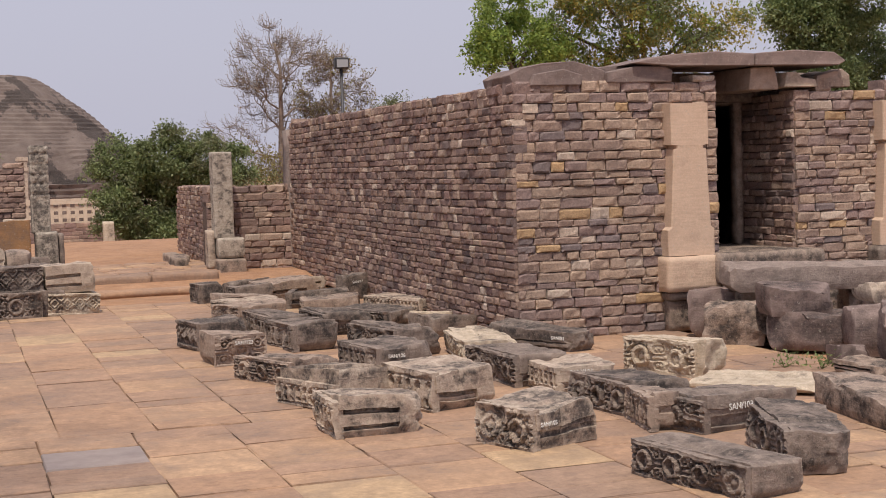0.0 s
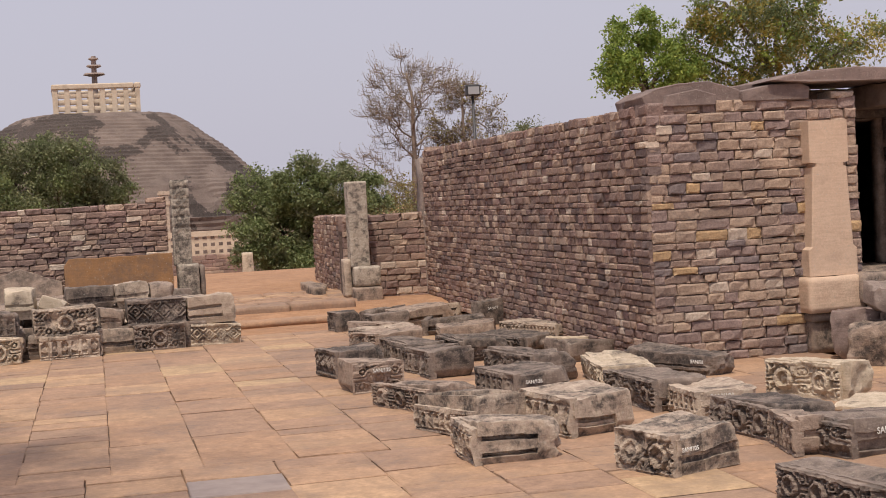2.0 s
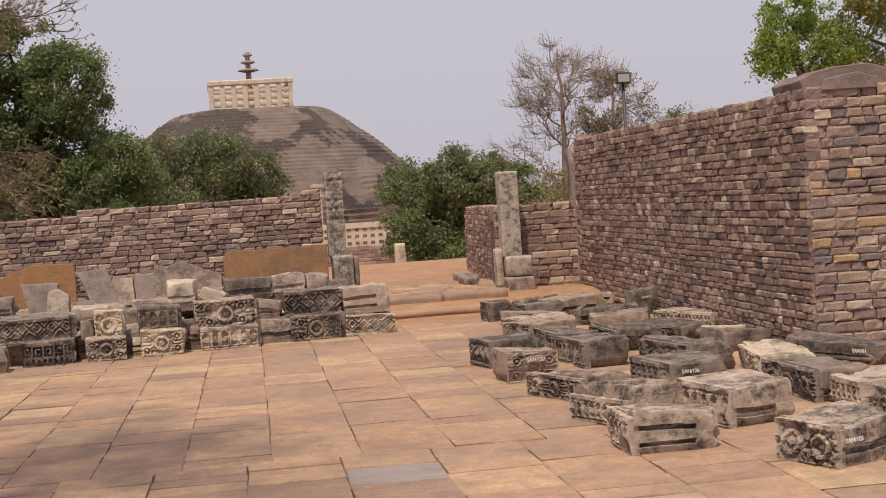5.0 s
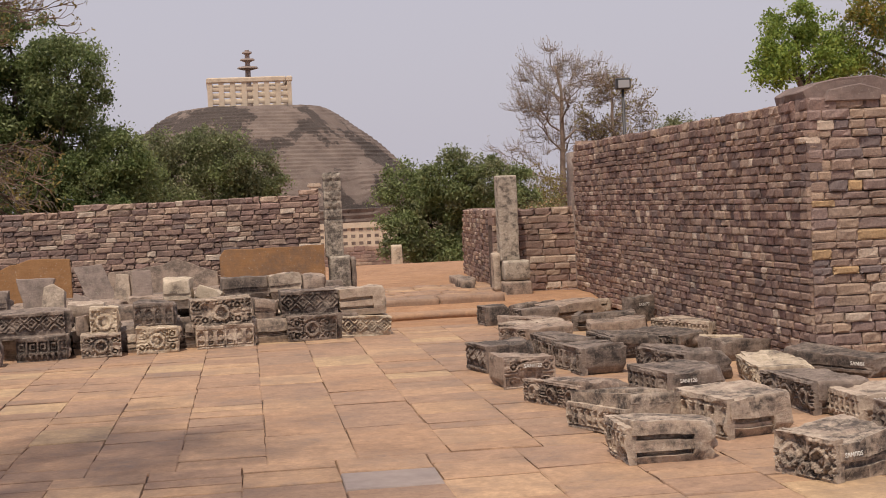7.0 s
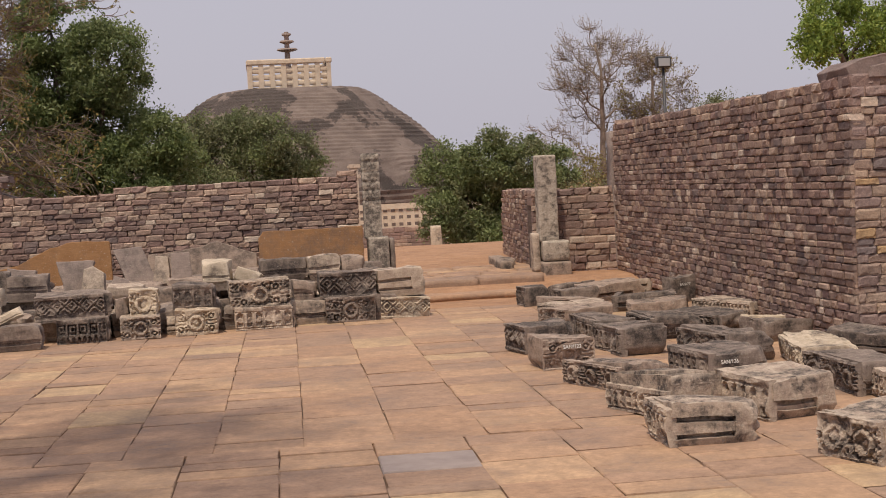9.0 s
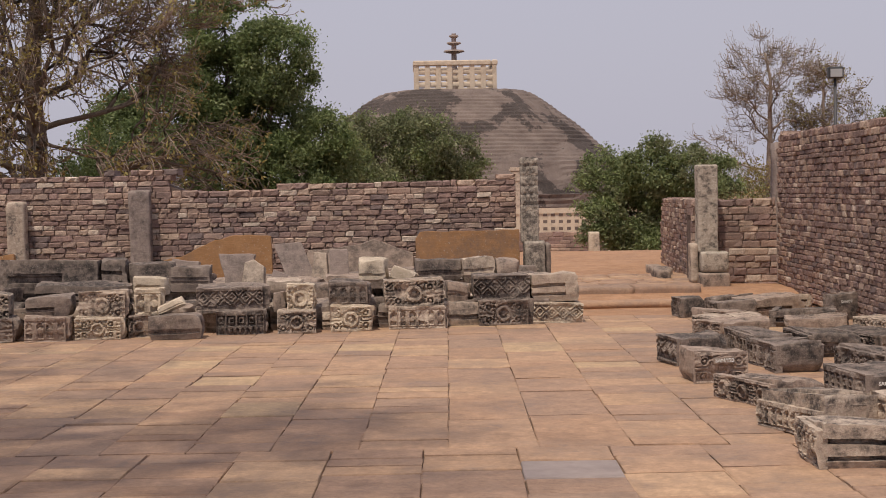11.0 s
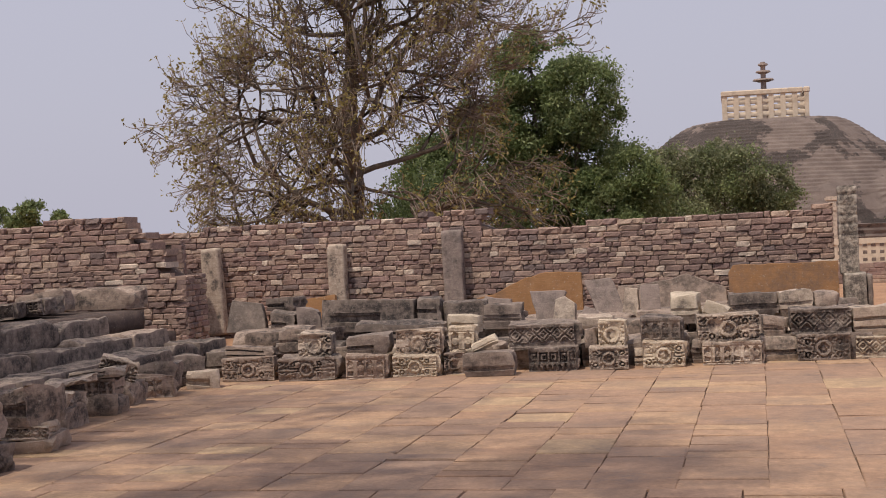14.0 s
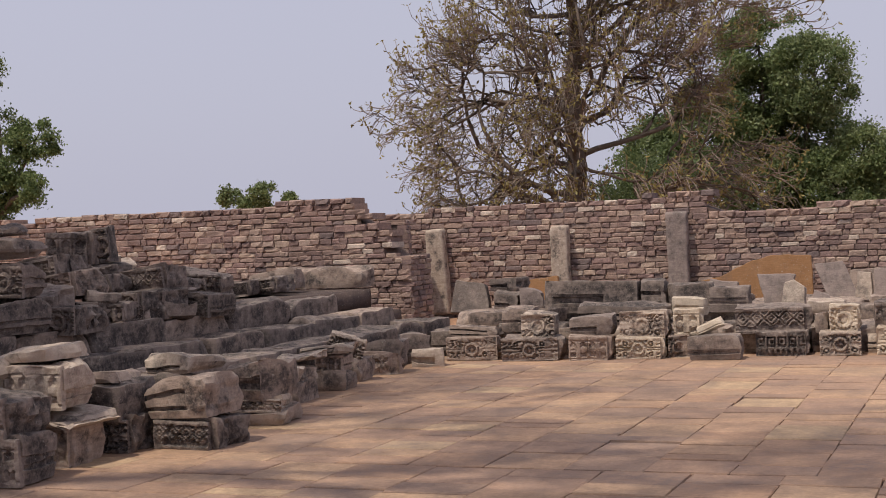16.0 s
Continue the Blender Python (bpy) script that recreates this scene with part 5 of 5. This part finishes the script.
def box_bm(bm, x0, x1, y0, y1, z0, z1):
    vs = [bm.verts.new(c) for c in ((x0, y0, z0), (x1, y0, z0), (x1, y1, z0), (x0, y1, z0), (x0, y0, z1), (x1, y0, z1), (x1, y1, z1), (x0, y1, z1))]
    for f in ((0, 3, 2, 1), (4, 5, 6, 7), (0, 1, 5, 4), (1, 2, 6, 5), (2, 3, 7, 6), (3, 0, 4, 7)):
        bm.faces.new([vs[i] for i in f])


railing = empty("railing", pose(0, 0, 15.15), "", "")
railing.parent = stupa
R = 4.05
for sidek in range(4):
    turn = pose(0, 0, 0, 0, 0, 90 * sidek + 1.5)
    for k in range(8):
        bm = bmesh.new()
        x = -R + 2 * R * k / 7.0
        box_bm(bm, x - 0.26, x + 0.26, -R - 0.22, -R + 0.22, 0, 2.5)
        bmesh.ops.transform(bm, matrix=turn, verts=bm.verts[:])
        if k < 7:
            part("post", bm, CREAM, railing)
        else:
            bm.free()
    for z in (0.55, 1.22, 1.89):
        bm = bmesh.new()
        bmesh.ops.create_cone(bm, cap_ends=True, segments=10, radius1=0.27, radius2=0.27, depth=2 * R)
        bmesh.ops.transform(bm, matrix=turn @ Matrix.Translation((0, -R, z)) @ Matrix.Rotation(math.pi / 2, 4, "Y") @ Matrix.Diagonal((1, 0.45, 1, 1)), verts=bm.verts[:])
        part("rail", bm, CREAM, railing)
    bm = bmesh.new()
    box_bm(bm, -R - 0.32, R + 0.32 - 0.66, -R - 0.34, -R + 0.3, 2.5, 3.05)
    bmesh.ops.transform(bm, matrix=turn, verts=bm.verts[:])
    bmesh.ops.bevel(bm, geom=bm.edges[:], offset=0.1, segments=1, affect="EDGES")
    part("coping", bm, CREAM, railing)
bm = bmesh.new()
bmesh.ops.create_cone(bm, cap_ends=True, segments=12, radius1=0.36, radius2=0.24, depth=6.4, matrix=Matrix.Translation((0, 0, 18.2)))
part("mast", bm, GREY, stupa)
for r, z in ((1.12, 19.55), (0.78, 20.4), (0.52, 21.15)):
    bm = bmesh.new()
    bmesh.ops.create_cone(bm, cap_ends=True, segments=24, radius1=r, radius2=r * 0.9, depth=0.16, matrix=Matrix.Translation((0, 0, z)))
    bmesh.ops.create_cone(bm, cap_ends=True, segments=24, radius1=r * 0.5, radius2=r, depth=0.16, matrix=Matrix.Translation((0, 0, z - 0.15)))
    part("parasol", bm, GREY, stupa, "stone parasol disc")
# railing round the foot of the stupa and the terrace wall before it
fence = empty("stone_balustrade", pose(9.5, 118, -2.6), "long cream sandstone balustrade below the stupa", "balustrade")
for k in range(20):
    bm = bmesh.new()
    box_bm(bm, -6 + k * 0.66, -6 + k * 0.66 + 0.3, 0, 0.3, 0, 2.1)
    part("post", bm, CREAM, fence)
for z in (0.35, 0.95, 1.55):
    bm = bmesh.new()
    box_bm(bm, -6, 7, 0.05, 0.25, z, z + 0.32)
    part("rail", bm, CREAM, fence)
bm = bmesh.new()
box_bm(bm, -6.2, 7.2, -0.1, 0.4, 2.1, 2.55)
part("coping", bm, CREAM, fence)
gateway = empty("gateway_post", pose(5.2, 126, -3.2), "pale carved stone gateway post before the stupa", "gateway")
bm = bmesh.new()
box_bm(bm, -0.32, 0.32, -0.3, 0.3, 0, 6.3)
part("shaft", bm, LIGHT, gateway)
for z0, w in ((5.4, 0.55), (6.3, 0.62)):
    bm = bmesh.new()
    box_bm(bm, -w, w, -0.36, 0.36, z0, z0 + 0.45)
    bmesh.ops.bevel(bm, geom=bm.edges[:], offset=0.12, segments=2, affect="EDGES")
    part("capital", bm, LIGHT, gateway)
terrace = wall_part("terrace_wall", pose(2.6, 64, -3.3), 5.5, 0.6, level(2.85, 0.05, 9), 51, WALL, course=(0.12, 0.2), stone=(0.3, 0.8), limit=120)
tagged(terrace, "coursed stone terrace wall on the slope", "wall", kind="structure")


# ---- trees ----
def limb(rng, start, way, length, radius, depth, spread, lift, lines, tips, kids=(2, 3), wobble=0.22, shrink=0.68):
    """Grow a limb and its branches: lines gets the tubes, tips the ends."""
    p, d = start.copy(), way.normalized()
    line = [(p.copy(), radius)]
    n = 4
    for k in range(n):
        d = (d + Vector((rng.gauss(0, wobble), rng.gauss(0, wobble), rng.gauss(0, wobble) + lift))).normalized()
        p = p + d * (length / n)
        line.append((p.copy(), radius * (1 - 0.42 * (k + 1) / n)))
    lines.append(line)
    if depth == 0:
        tips.append(p)
        return
    for k in range(rng.randint(*kids)):
        at = rng.choice(line[2:])[0] if k else p
        u = Vector((rng.gauss(0, 1), rng.gauss(0, 1), rng.gauss(0, 0.7)))
        limb(rng, at, d + u.normalized() * spread, length * shrink * rng.uniform(0.8, 1.2), radius * 0.56, depth - 1, spread, lift, lines, tips, kids, wobble, shrink)


def leafy_tree(x, y, z, height, width, seed, mat, lab, leaf=0.16, count=14000, clump=0.75, trunk=0.22, low=0.25, mats=(), stretch=1.0):
    """A tree or bush whose crown is many leafy clumps round branch ends, with gaps between."""
    rng = random.Random(seed)
    npr = np.random.default_rng(seed)
    t = empty("tree", pose(x, y, z), lab, "tree")
    lines, tips = [], []
    stem = Vector((0, 0, 0))
    top = Vector((rng.uniform(-0.2, 0.2), rng.uniform(-0.2, 0.2), height * low + 0.2))
    lines.append([(stem, trunk), (stem.lerp(top, 0.5) + Vector((0.08, 0.05, 0)), trunk * 0.85), (top, trunk * 0.7)])
    balls = []
    n = int(46 * stretch)
    count, leaf = int(count * 2.6), leaf * 0.78
    for k in range(n):
        a = rng.uniform(0, 2 * math.pi)
        h = rng.random()
        r = width / 2 * math.sqrt(max(0.05, 1 - (2 * h - 0.85) ** 2 / 1.5)) * rng.uniform(0.45, 0.95)
        c = Vector((math.cos(a) * r, math.sin(a) * r, height * (low + (1 - low) * h * 0.93)))
        balls.append((c, clump * rng.uniform(0.6, 1.25)))
        mid = top.lerp(c, 0.5) + Vector((rng.uniform(-0.2, 0.2), rng.uniform(-0.2, 0.2), 0.1))
        lines.append([(top, trunk * 0.4), (mid, trunk * 0.22), (c, trunk * 0.07)])
    tubes("trunk", lines, BARK, t, 6)
    groups = [[] for _ in range(1 + len(mats))]
    per = count // n
    for k, (c, r) in enumerate(balls):
        subs = [c + Vector([rng.gauss(0, 0.5) * r for _ in range(3)]) for _ in range(7)]
        q = npr.normal(size=(per, 3))
        q /= np.linalg.norm(q, axis=1, keepdims=True)
        q *= (npr.uniform(0.5, 1.0, (per, 1)) ** 0.5) * r * 0.66 * npr.uniform(0.75, 1.2, (per, 1))
        q[:, 2] *= 0.8
        o = np.array([tuple(subs[i % 7]) for i in range(per)])
        groups[k % len(groups)].append(q + o)
    for k, g in enumerate(groups):
        leaves("crown", np.concatenate(g), leaf, ([mat, *mats])[k], t, seed + k)
    return t


def lobed_tree(x, y, z, lobes, seed, mats, lab, leaf=0.10, per=900, clumps=26, clump=0.30, trunk=0.2, deep=0.8):
    """A tree whose crown is rounded lobes (across, height, radius), each built of many leafy clumps on its outside."""
    rng = random.Random(seed)
    npr = np.random.default_rng(seed)
    t = empty("tree", pose(x, y, z), lab, "tree")
    fork = Vector((0, 0, max(0.4, min(b - c for a, b, c in lobes) - z)))
    lines = [[(Vector((0, 0, 0)), trunk), (fork * 0.5 + Vector((0.06, 0.03, 0)), trunk * 0.85), (fork, trunk * 0.7)]]
    sets = [[] for _ in mats]
    for k, (lx, lz, r) in enumerate(lobes):
        c = Vector((lx - x, rng.uniform(-deep, deep) * r, lz - z))
        mid = fork.lerp(c, 0.5) + Vector((rng.uniform(-0.2, 0.2), rng.uniform(-0.2, 0.2), 0.1))
        lines.append([(fork, trunk * 0.45), (mid, trunk * 0.28), (c, trunk * 0.12)])
        n = max(8, int(clumps * r * r))
        d = npr.normal(size=(n, 3))
        d /= np.linalg.norm(d, axis=1, keepdims=True)
        d[:, 1] = np.where(d[:, 1] > 0.4, -d[:, 1], d[:, 1])
        rad = r * (0.80 + 0.22 * npr.random((n, 1)) ** 2 - 0.25 * (npr.random((n, 1)) < 0.25))
        mids = np.array(c) + d * rad
        for j, m in enumerate(mids):
            if j % 4 == 0:
                lines.append([(c, trunk * 0.08), (Vector(m), trunk * 0.03)])
            cr = clump * (0.6 + 0.8 * npr.random())
            q = npr.normal(size=(per, 3)) * (cr * 0.5, cr * 0.5, cr * 0.36)
            q[:, 2] -= 0.35 * (q[:, 0] ** 2 + q[:, 1] ** 2) / cr
            sets[rng.randrange(len(mats))].append(q + m)
    tubes("trunk", lines, BARK, t, 5)
    for k, g in enumerate(sets):
        if g:
            leaves("crown", np.concatenate(g), leaf, mats[k], t, seed + k)
    return t


def twiggy_tree(x, y, z, height, radius, seed, lab, bark=BARK, girth=1.0, n=33, tuft=3, each=2, leaf=0.10):
    """A half-bare tree: one leader with crooked limbs all the way up, and curved twigs that end in tufts of dry leaves."""
    rng = random.Random(seed)
    npr = np.random.default_rng(seed)
    t = empty("tree", pose(x, y, z), lab, "tree")
    leader = [(Vector((0.25 * noise.noise((k * 0.6, seed, 0)), 0.2 * noise.noise((k * 0.6, 0, seed)), height * 0.92 * k / 9)), 0.30 * girth * (1 - 0.088 * k)) for k in range(10)]
    lines, tips = [], []
    for k in range(n):
        h = 0.16 + 0.80 * k / n
        i = min(8, int(h * 9))
        at = leader[i][0].lerp(leader[i + 1][0], h * 9 - i)
        a = 2 * math.pi * k * 0.382 + rng.uniform(-0.4, 0.4)
        reach = radius * (0.50 if h < 0.8 else 0.40) * rng.uniform(0.8, 1.15)
        limb(rng, at, Vector((math.cos(a), math.sin(a), 0.15 + 0.75 * h)), reach, 0.105 * girth * (1.15 - 0.6 * h), 3, 0.9, 0.03, lines, tips, (3, 4), 0.30, 0.66)
    tubes("trunk", [leader], bark, t, 9)
    tubes("branchwork", lines, bark, t, 4)
    sprays = []
    starts = tips + [w[j][0] for w in lines for j in (2, 3) if w[0][1] < 0.035 * girth]
    for p in starts:
        for _ in range(each):
            out = Vector((p.x + rng.gauss(0, 0.8), p.y + rng.gauss(0, 0.8), 0)).normalized() * rng.uniform(0.2, 0.6)
            up = rng.uniform(0.0, 0.6) if p.z > height * 0.5 else rng.uniform(-0.55, 0.35)
            sprays.append([(p, 0.012), (p + out * 0.5 + Vector((0, 0, up * 0.2 - 0.05)), 0.010), (p + out * 0.85 + Vector((0, 0, up * 0.6 - 0.04)), 0.008), (p + out + Vector((0, 0, up)), 0.007)])
    tubes("spray", sprays, TWIG, t, 3)
    ends = np.array([tuple(w[3][0]) for w in sprays])
    c = np.repeat(ends, tuft, 0) + npr.normal(0, 0.05, (len(ends) * tuft, 3))
    leaves("crown", c, leaf, BROWNLEAF, t, seed)
    return t


def bare_tree(x, y, z, height, seed, lab, bark, leafmat, depth=4, spread=0.75, leaf=0.1, per_tip=2, lift=0.02, trunk=0.2, first=0.3, kids=(3, 4), hang=0.0, sides=4, limbs=7, reach=0.3, rise_by=(0.3, 1.3), twigs_each=3):
    """A tree whose boughs, branches and hanging twigs show, with few leaves at the twig ends."""
    rng = random.Random(seed)
    npr = np.random.default_rng(seed)
    t = empty("tree", pose(x, y, z), lab, "tree")
    lines, tips = [], []
    top = Vector((0.15, 0.0, height * first))
    lines.append([(Vector((0, 0, 0)), trunk), (Vector((0.1, 0, height * first * 0.5)), trunk * 0.86), (top, trunk * 0.75)])
    for k in range(limbs):
        a = 2 * math.pi * k * 0.382 + rng.uniform(-0.3, 0.3)
        up = rise_by[0] + (rise_by[1] - rise_by[0]) * k / max(1, limbs - 1)
        limb(rng, top, Vector((math.cos(a), math.sin(a), up)), height * reach, trunk * 0.33, depth, spread, lift, lines, tips, kids)
    tubes("trunk", lines[:1], bark, t, 8)
    tubes("branchwork", lines[1:], bark, t, sides)
    if hang:
        sprays = []
        low = [w[k][0] for w in lines[1:] for k in (2, 4) if w[0][1] < trunk * 0.16] if twigs_each > 4 else []
        for p in tips + low[::3]:
            for _ in range(twigs_each):
                out = Vector((rng.gauss(0, 0.3), rng.gauss(0, 0.3), 0))
                q = p + out + Vector((0, 0, rng.uniform(-hang, 0.4)))
                sprays.append([(p, 0.011), (p + out * 0.6 + Vector((0, 0, (q.z - p.z) * 0.35 + 0.06)), 0.009), (q, 0.006)])
        tubes("spray", sprays, TWIG, t, 3)
        tips = [w[2][0] for w in sprays]
    if per_tip:
        c = np.repeat(np.array([tuple(p) for p in tips]), per_tip, 0) + npr.normal(0, 0.06, (len(tips) * per_tip, 3))
        leaves("crown", c, leaf, leafmat, t, seed)
    return t


lobed_tree(5.9, 41.6, -2.8, [(5.71, 2.1, 1.04), (4.5, 1.85, 0.97), (6.81, 1.9, 0.97), (5.13, 0.9, 1.34), (6.49, 0.75, 1.21), (7.76, 1.85, 0.6), (4.09, 0.65, 0.67), (6.0, -0.6, 1.2)], 1, (GREEN, GREEN, OLIVE), "round dense green tree behind the earth terrace", 0.10, 230, 42, 0.30)
leafy_tree(9.2, 46.0, -3.0, 5.0, 3.6, 2, BROWNLEAF, "dry brownish thicket beside the green tree", 0.10, 7000, 0.8, 0.1, 0.15, (OLIVE,))
twiggy_tree(12.9, 58.2, -3.0, 10.9, 2.9, 3, "pale leafless tree with fine twigs", TWIG, 0.75, 20, 1, 1, 0.06)
twiggy_tree(15.3, 58.6, -3.0, 10.2, 1.9, 13, "pale leafless tree with a few dry leaves", TWIG, 0.6, 16, 2, 1, 0.11)
leafy_tree(17.9, 57.4, -3.0, 7.9, 2.6, 4, OLIVE, "slim green tree behind the shrine wall", 0.13, 7000, 0.6, 0.12, 0.3)
lobed_tree(13.0, 32, -1.0, [(12.42, 4.75, 0.62), (12.14, 4.15, 0.34), (12.96, 5.4, 0.6), (13.7, 4.6, 0.7)], 5, (BRIGHT,), "fresh bright green tree behind the shrine", 0.10, 150, 60, 0.26)
lobed_tree(16.6, 32, -1.0, [(14.38, 5.0, 0.95), (16.08, 5.2, 0.95), (17.83, 4.8, 0.85), (15.59, 4.3, 0.7), (18.99, 5.2, 0.55), (16.9, 6.2, 1.1), (14.9, 6.0, 0.8)], 6, (YELLOW, YELLOW, BRIGHT, GREEN), "tall yellowing tree behind the shrine", 0.105, 90, 42, 0.34)
lobed_tree(23.2, 34, -1.0, [(22.5, 5.3, 1.3), (24.35, 4.9, 1.23), (21.6, 5.7, 0.75), (23.63, 6.6, 1.5), (22.6, 3.6, 1.2), (25.0, 3.5, 1.2)], 7, (GREEN, DARKGREEN), "broad dark green tree behind the shrine", 0.11, 180, 36, 0.34)
lobed_tree(-1.6, 55, -3.2, [(-3.72, 4.0, 0.8), (-1.8, 4.15, 0.8), (-2.49, 3.3, 1.5), (-0.15, 3.0, 1.2), (-0.98, 3.5, 1.05), (-4.21, 3.0, 1.2), (0.58, 2.6, 0.66), (-3.2, 1.4, 1.6), (-0.6, 1.2, 1.6)], 8, (OLIVE, OLIVE, GREEN), "feathery olive-green tree before the stupa", 0.115, 150, 34, 0.40)
lobed_tree(-6.6, 44, -2.5, [(-7.13, 6.8, 1.25), (-5.37, 5.6, 1.3), (-6.05, 3.8, 1.7), (-8.46, 4.2, 1.7), (-9.93, 3.2, 1.55), (-7.36, 5.1, 1.6), (-7.07, 2.6, 1.5), (-6.9, 0.6, 1.7)], 9, (DARKGREEN, DARKGREEN, GREEN), "tall dense dark green tree with rounded crown behind the court wall", 0.115, 230, 34, 0.36, 0.3)
lobed_tree(-4.5, 43.2, -2.5, [(-4.1, 3.3, 0.95), (-4.93, 2.45, 1.3), (-3.68, 2.3, 0.8), (-4.4, 0.8, 1.4)], 16, (DARKGREEN, GREEN), "lower dark green tree beside the taller one", 0.11, 220, 34, 0.33)
leafy_tree(-8.6, 38.5, -1.6, 4.9, 6.0, 17, DARKGREEN, "low dense green thicket behind the half-bare tree", 0.14, 14000, 0.8, 0.12, 0.1)

twiggy_tree(-9.4, 31.6, -0.3, 10.6, 4.9, 11, "large half-bare tree with drooping twigs and brown leaves")
bare_tree(-8.5, 4.4, 0.0, 13.0, 15, "half-bare tree overhanging the court", BARK, BROWNLEAF, 3, 0.85, 0.15, 4, 0.0, 0.4, 0.58, (3, 4), 0.5, 4, 15, 0.26, (0.0, 0.5), 4)
lobed_tree(-19.8, 34.7, -1.5, [(-20.56, 2.75, 0.3), (-19.42, 2.75, 0.34), (-18.7, 2.55, 0.18), (-19.98, 2.45, 0.3)], 12, (GREEN,), "small leafy green tree beyond the ruined wall", 0.10, 140, 130, 0.16, 0.1)
lobed_tree(-19.0, 22.9, 0.0, [(-18.75, 5.1, 0.3), (-18.05, 3.7, 0.48), (-18.5, 3.0, 0.5), (-17.75, 2.75, 0.3), (-18.7, 2.4, 0.3), (-19.5, 3.8, 0.8), (-19.4, 5.0, 0.6)], 14, (DARKGREEN,), "dark green tree at the edge of the ruins", 0.075, 260, 90, 0.20)

# ---- flood lamp ----
lamp = empty("flood_lamp", pose(12.98, 48.3, -3.0), "dark metal flood lamp on a tall pole", "lamp")
tubes("pole", [[(Vector((0, 0, 0)), 0.07), (Vector((0, 0, 8.3)), 0.05)]], METAL, lamp, 8)
bm = bmesh.new()
box_bm(bm, -0.26, 0.26, -0.16, 0.12, 8.2, 8.6)
bmesh.ops.bevel(bm, geom=bm.edges[:], offset=0.04, segments=1, affect="EDGES")
part("housing", bm, METAL, lamp)
bm = bmesh.new()
box_bm(bm, -0.2, 0.2, -0.19, -0.165, 8.25, 8.52)
part("lens", bm, GLASS, lamp)


# ---- weeds between the stones ----
for k, (x, y, n) in enumerate(((6.25, 9.15, 60), (6.05, 9.35, 40), (-6.6, 15.75, 70), (5.2, 21.2, 30))):
    wr = np.random.default_rng(200 + k)
    weed = empty("weed", pose(x, y, -0.005), "small green weed growing between stones", "weed", "weeds")
    stems = [[(Vector((0, 0, 0)), 0.003), (Vector((float(a), float(b), float(c))), 0.0015)] for a, b, c in np.c_[wr.normal(0, 0.07, (9, 2)), wr.uniform(0.05, 0.14, 9)]]
    tagged(tubes("stem", stems, GREEN, weed, 3), kind="stuff")
    leaves("foliage", np.c_[wr.normal(0, 0.07, (n, 2)), wr.uniform(0.02, 0.14, n)], 0.035, GREEN, weed, 210 + k)
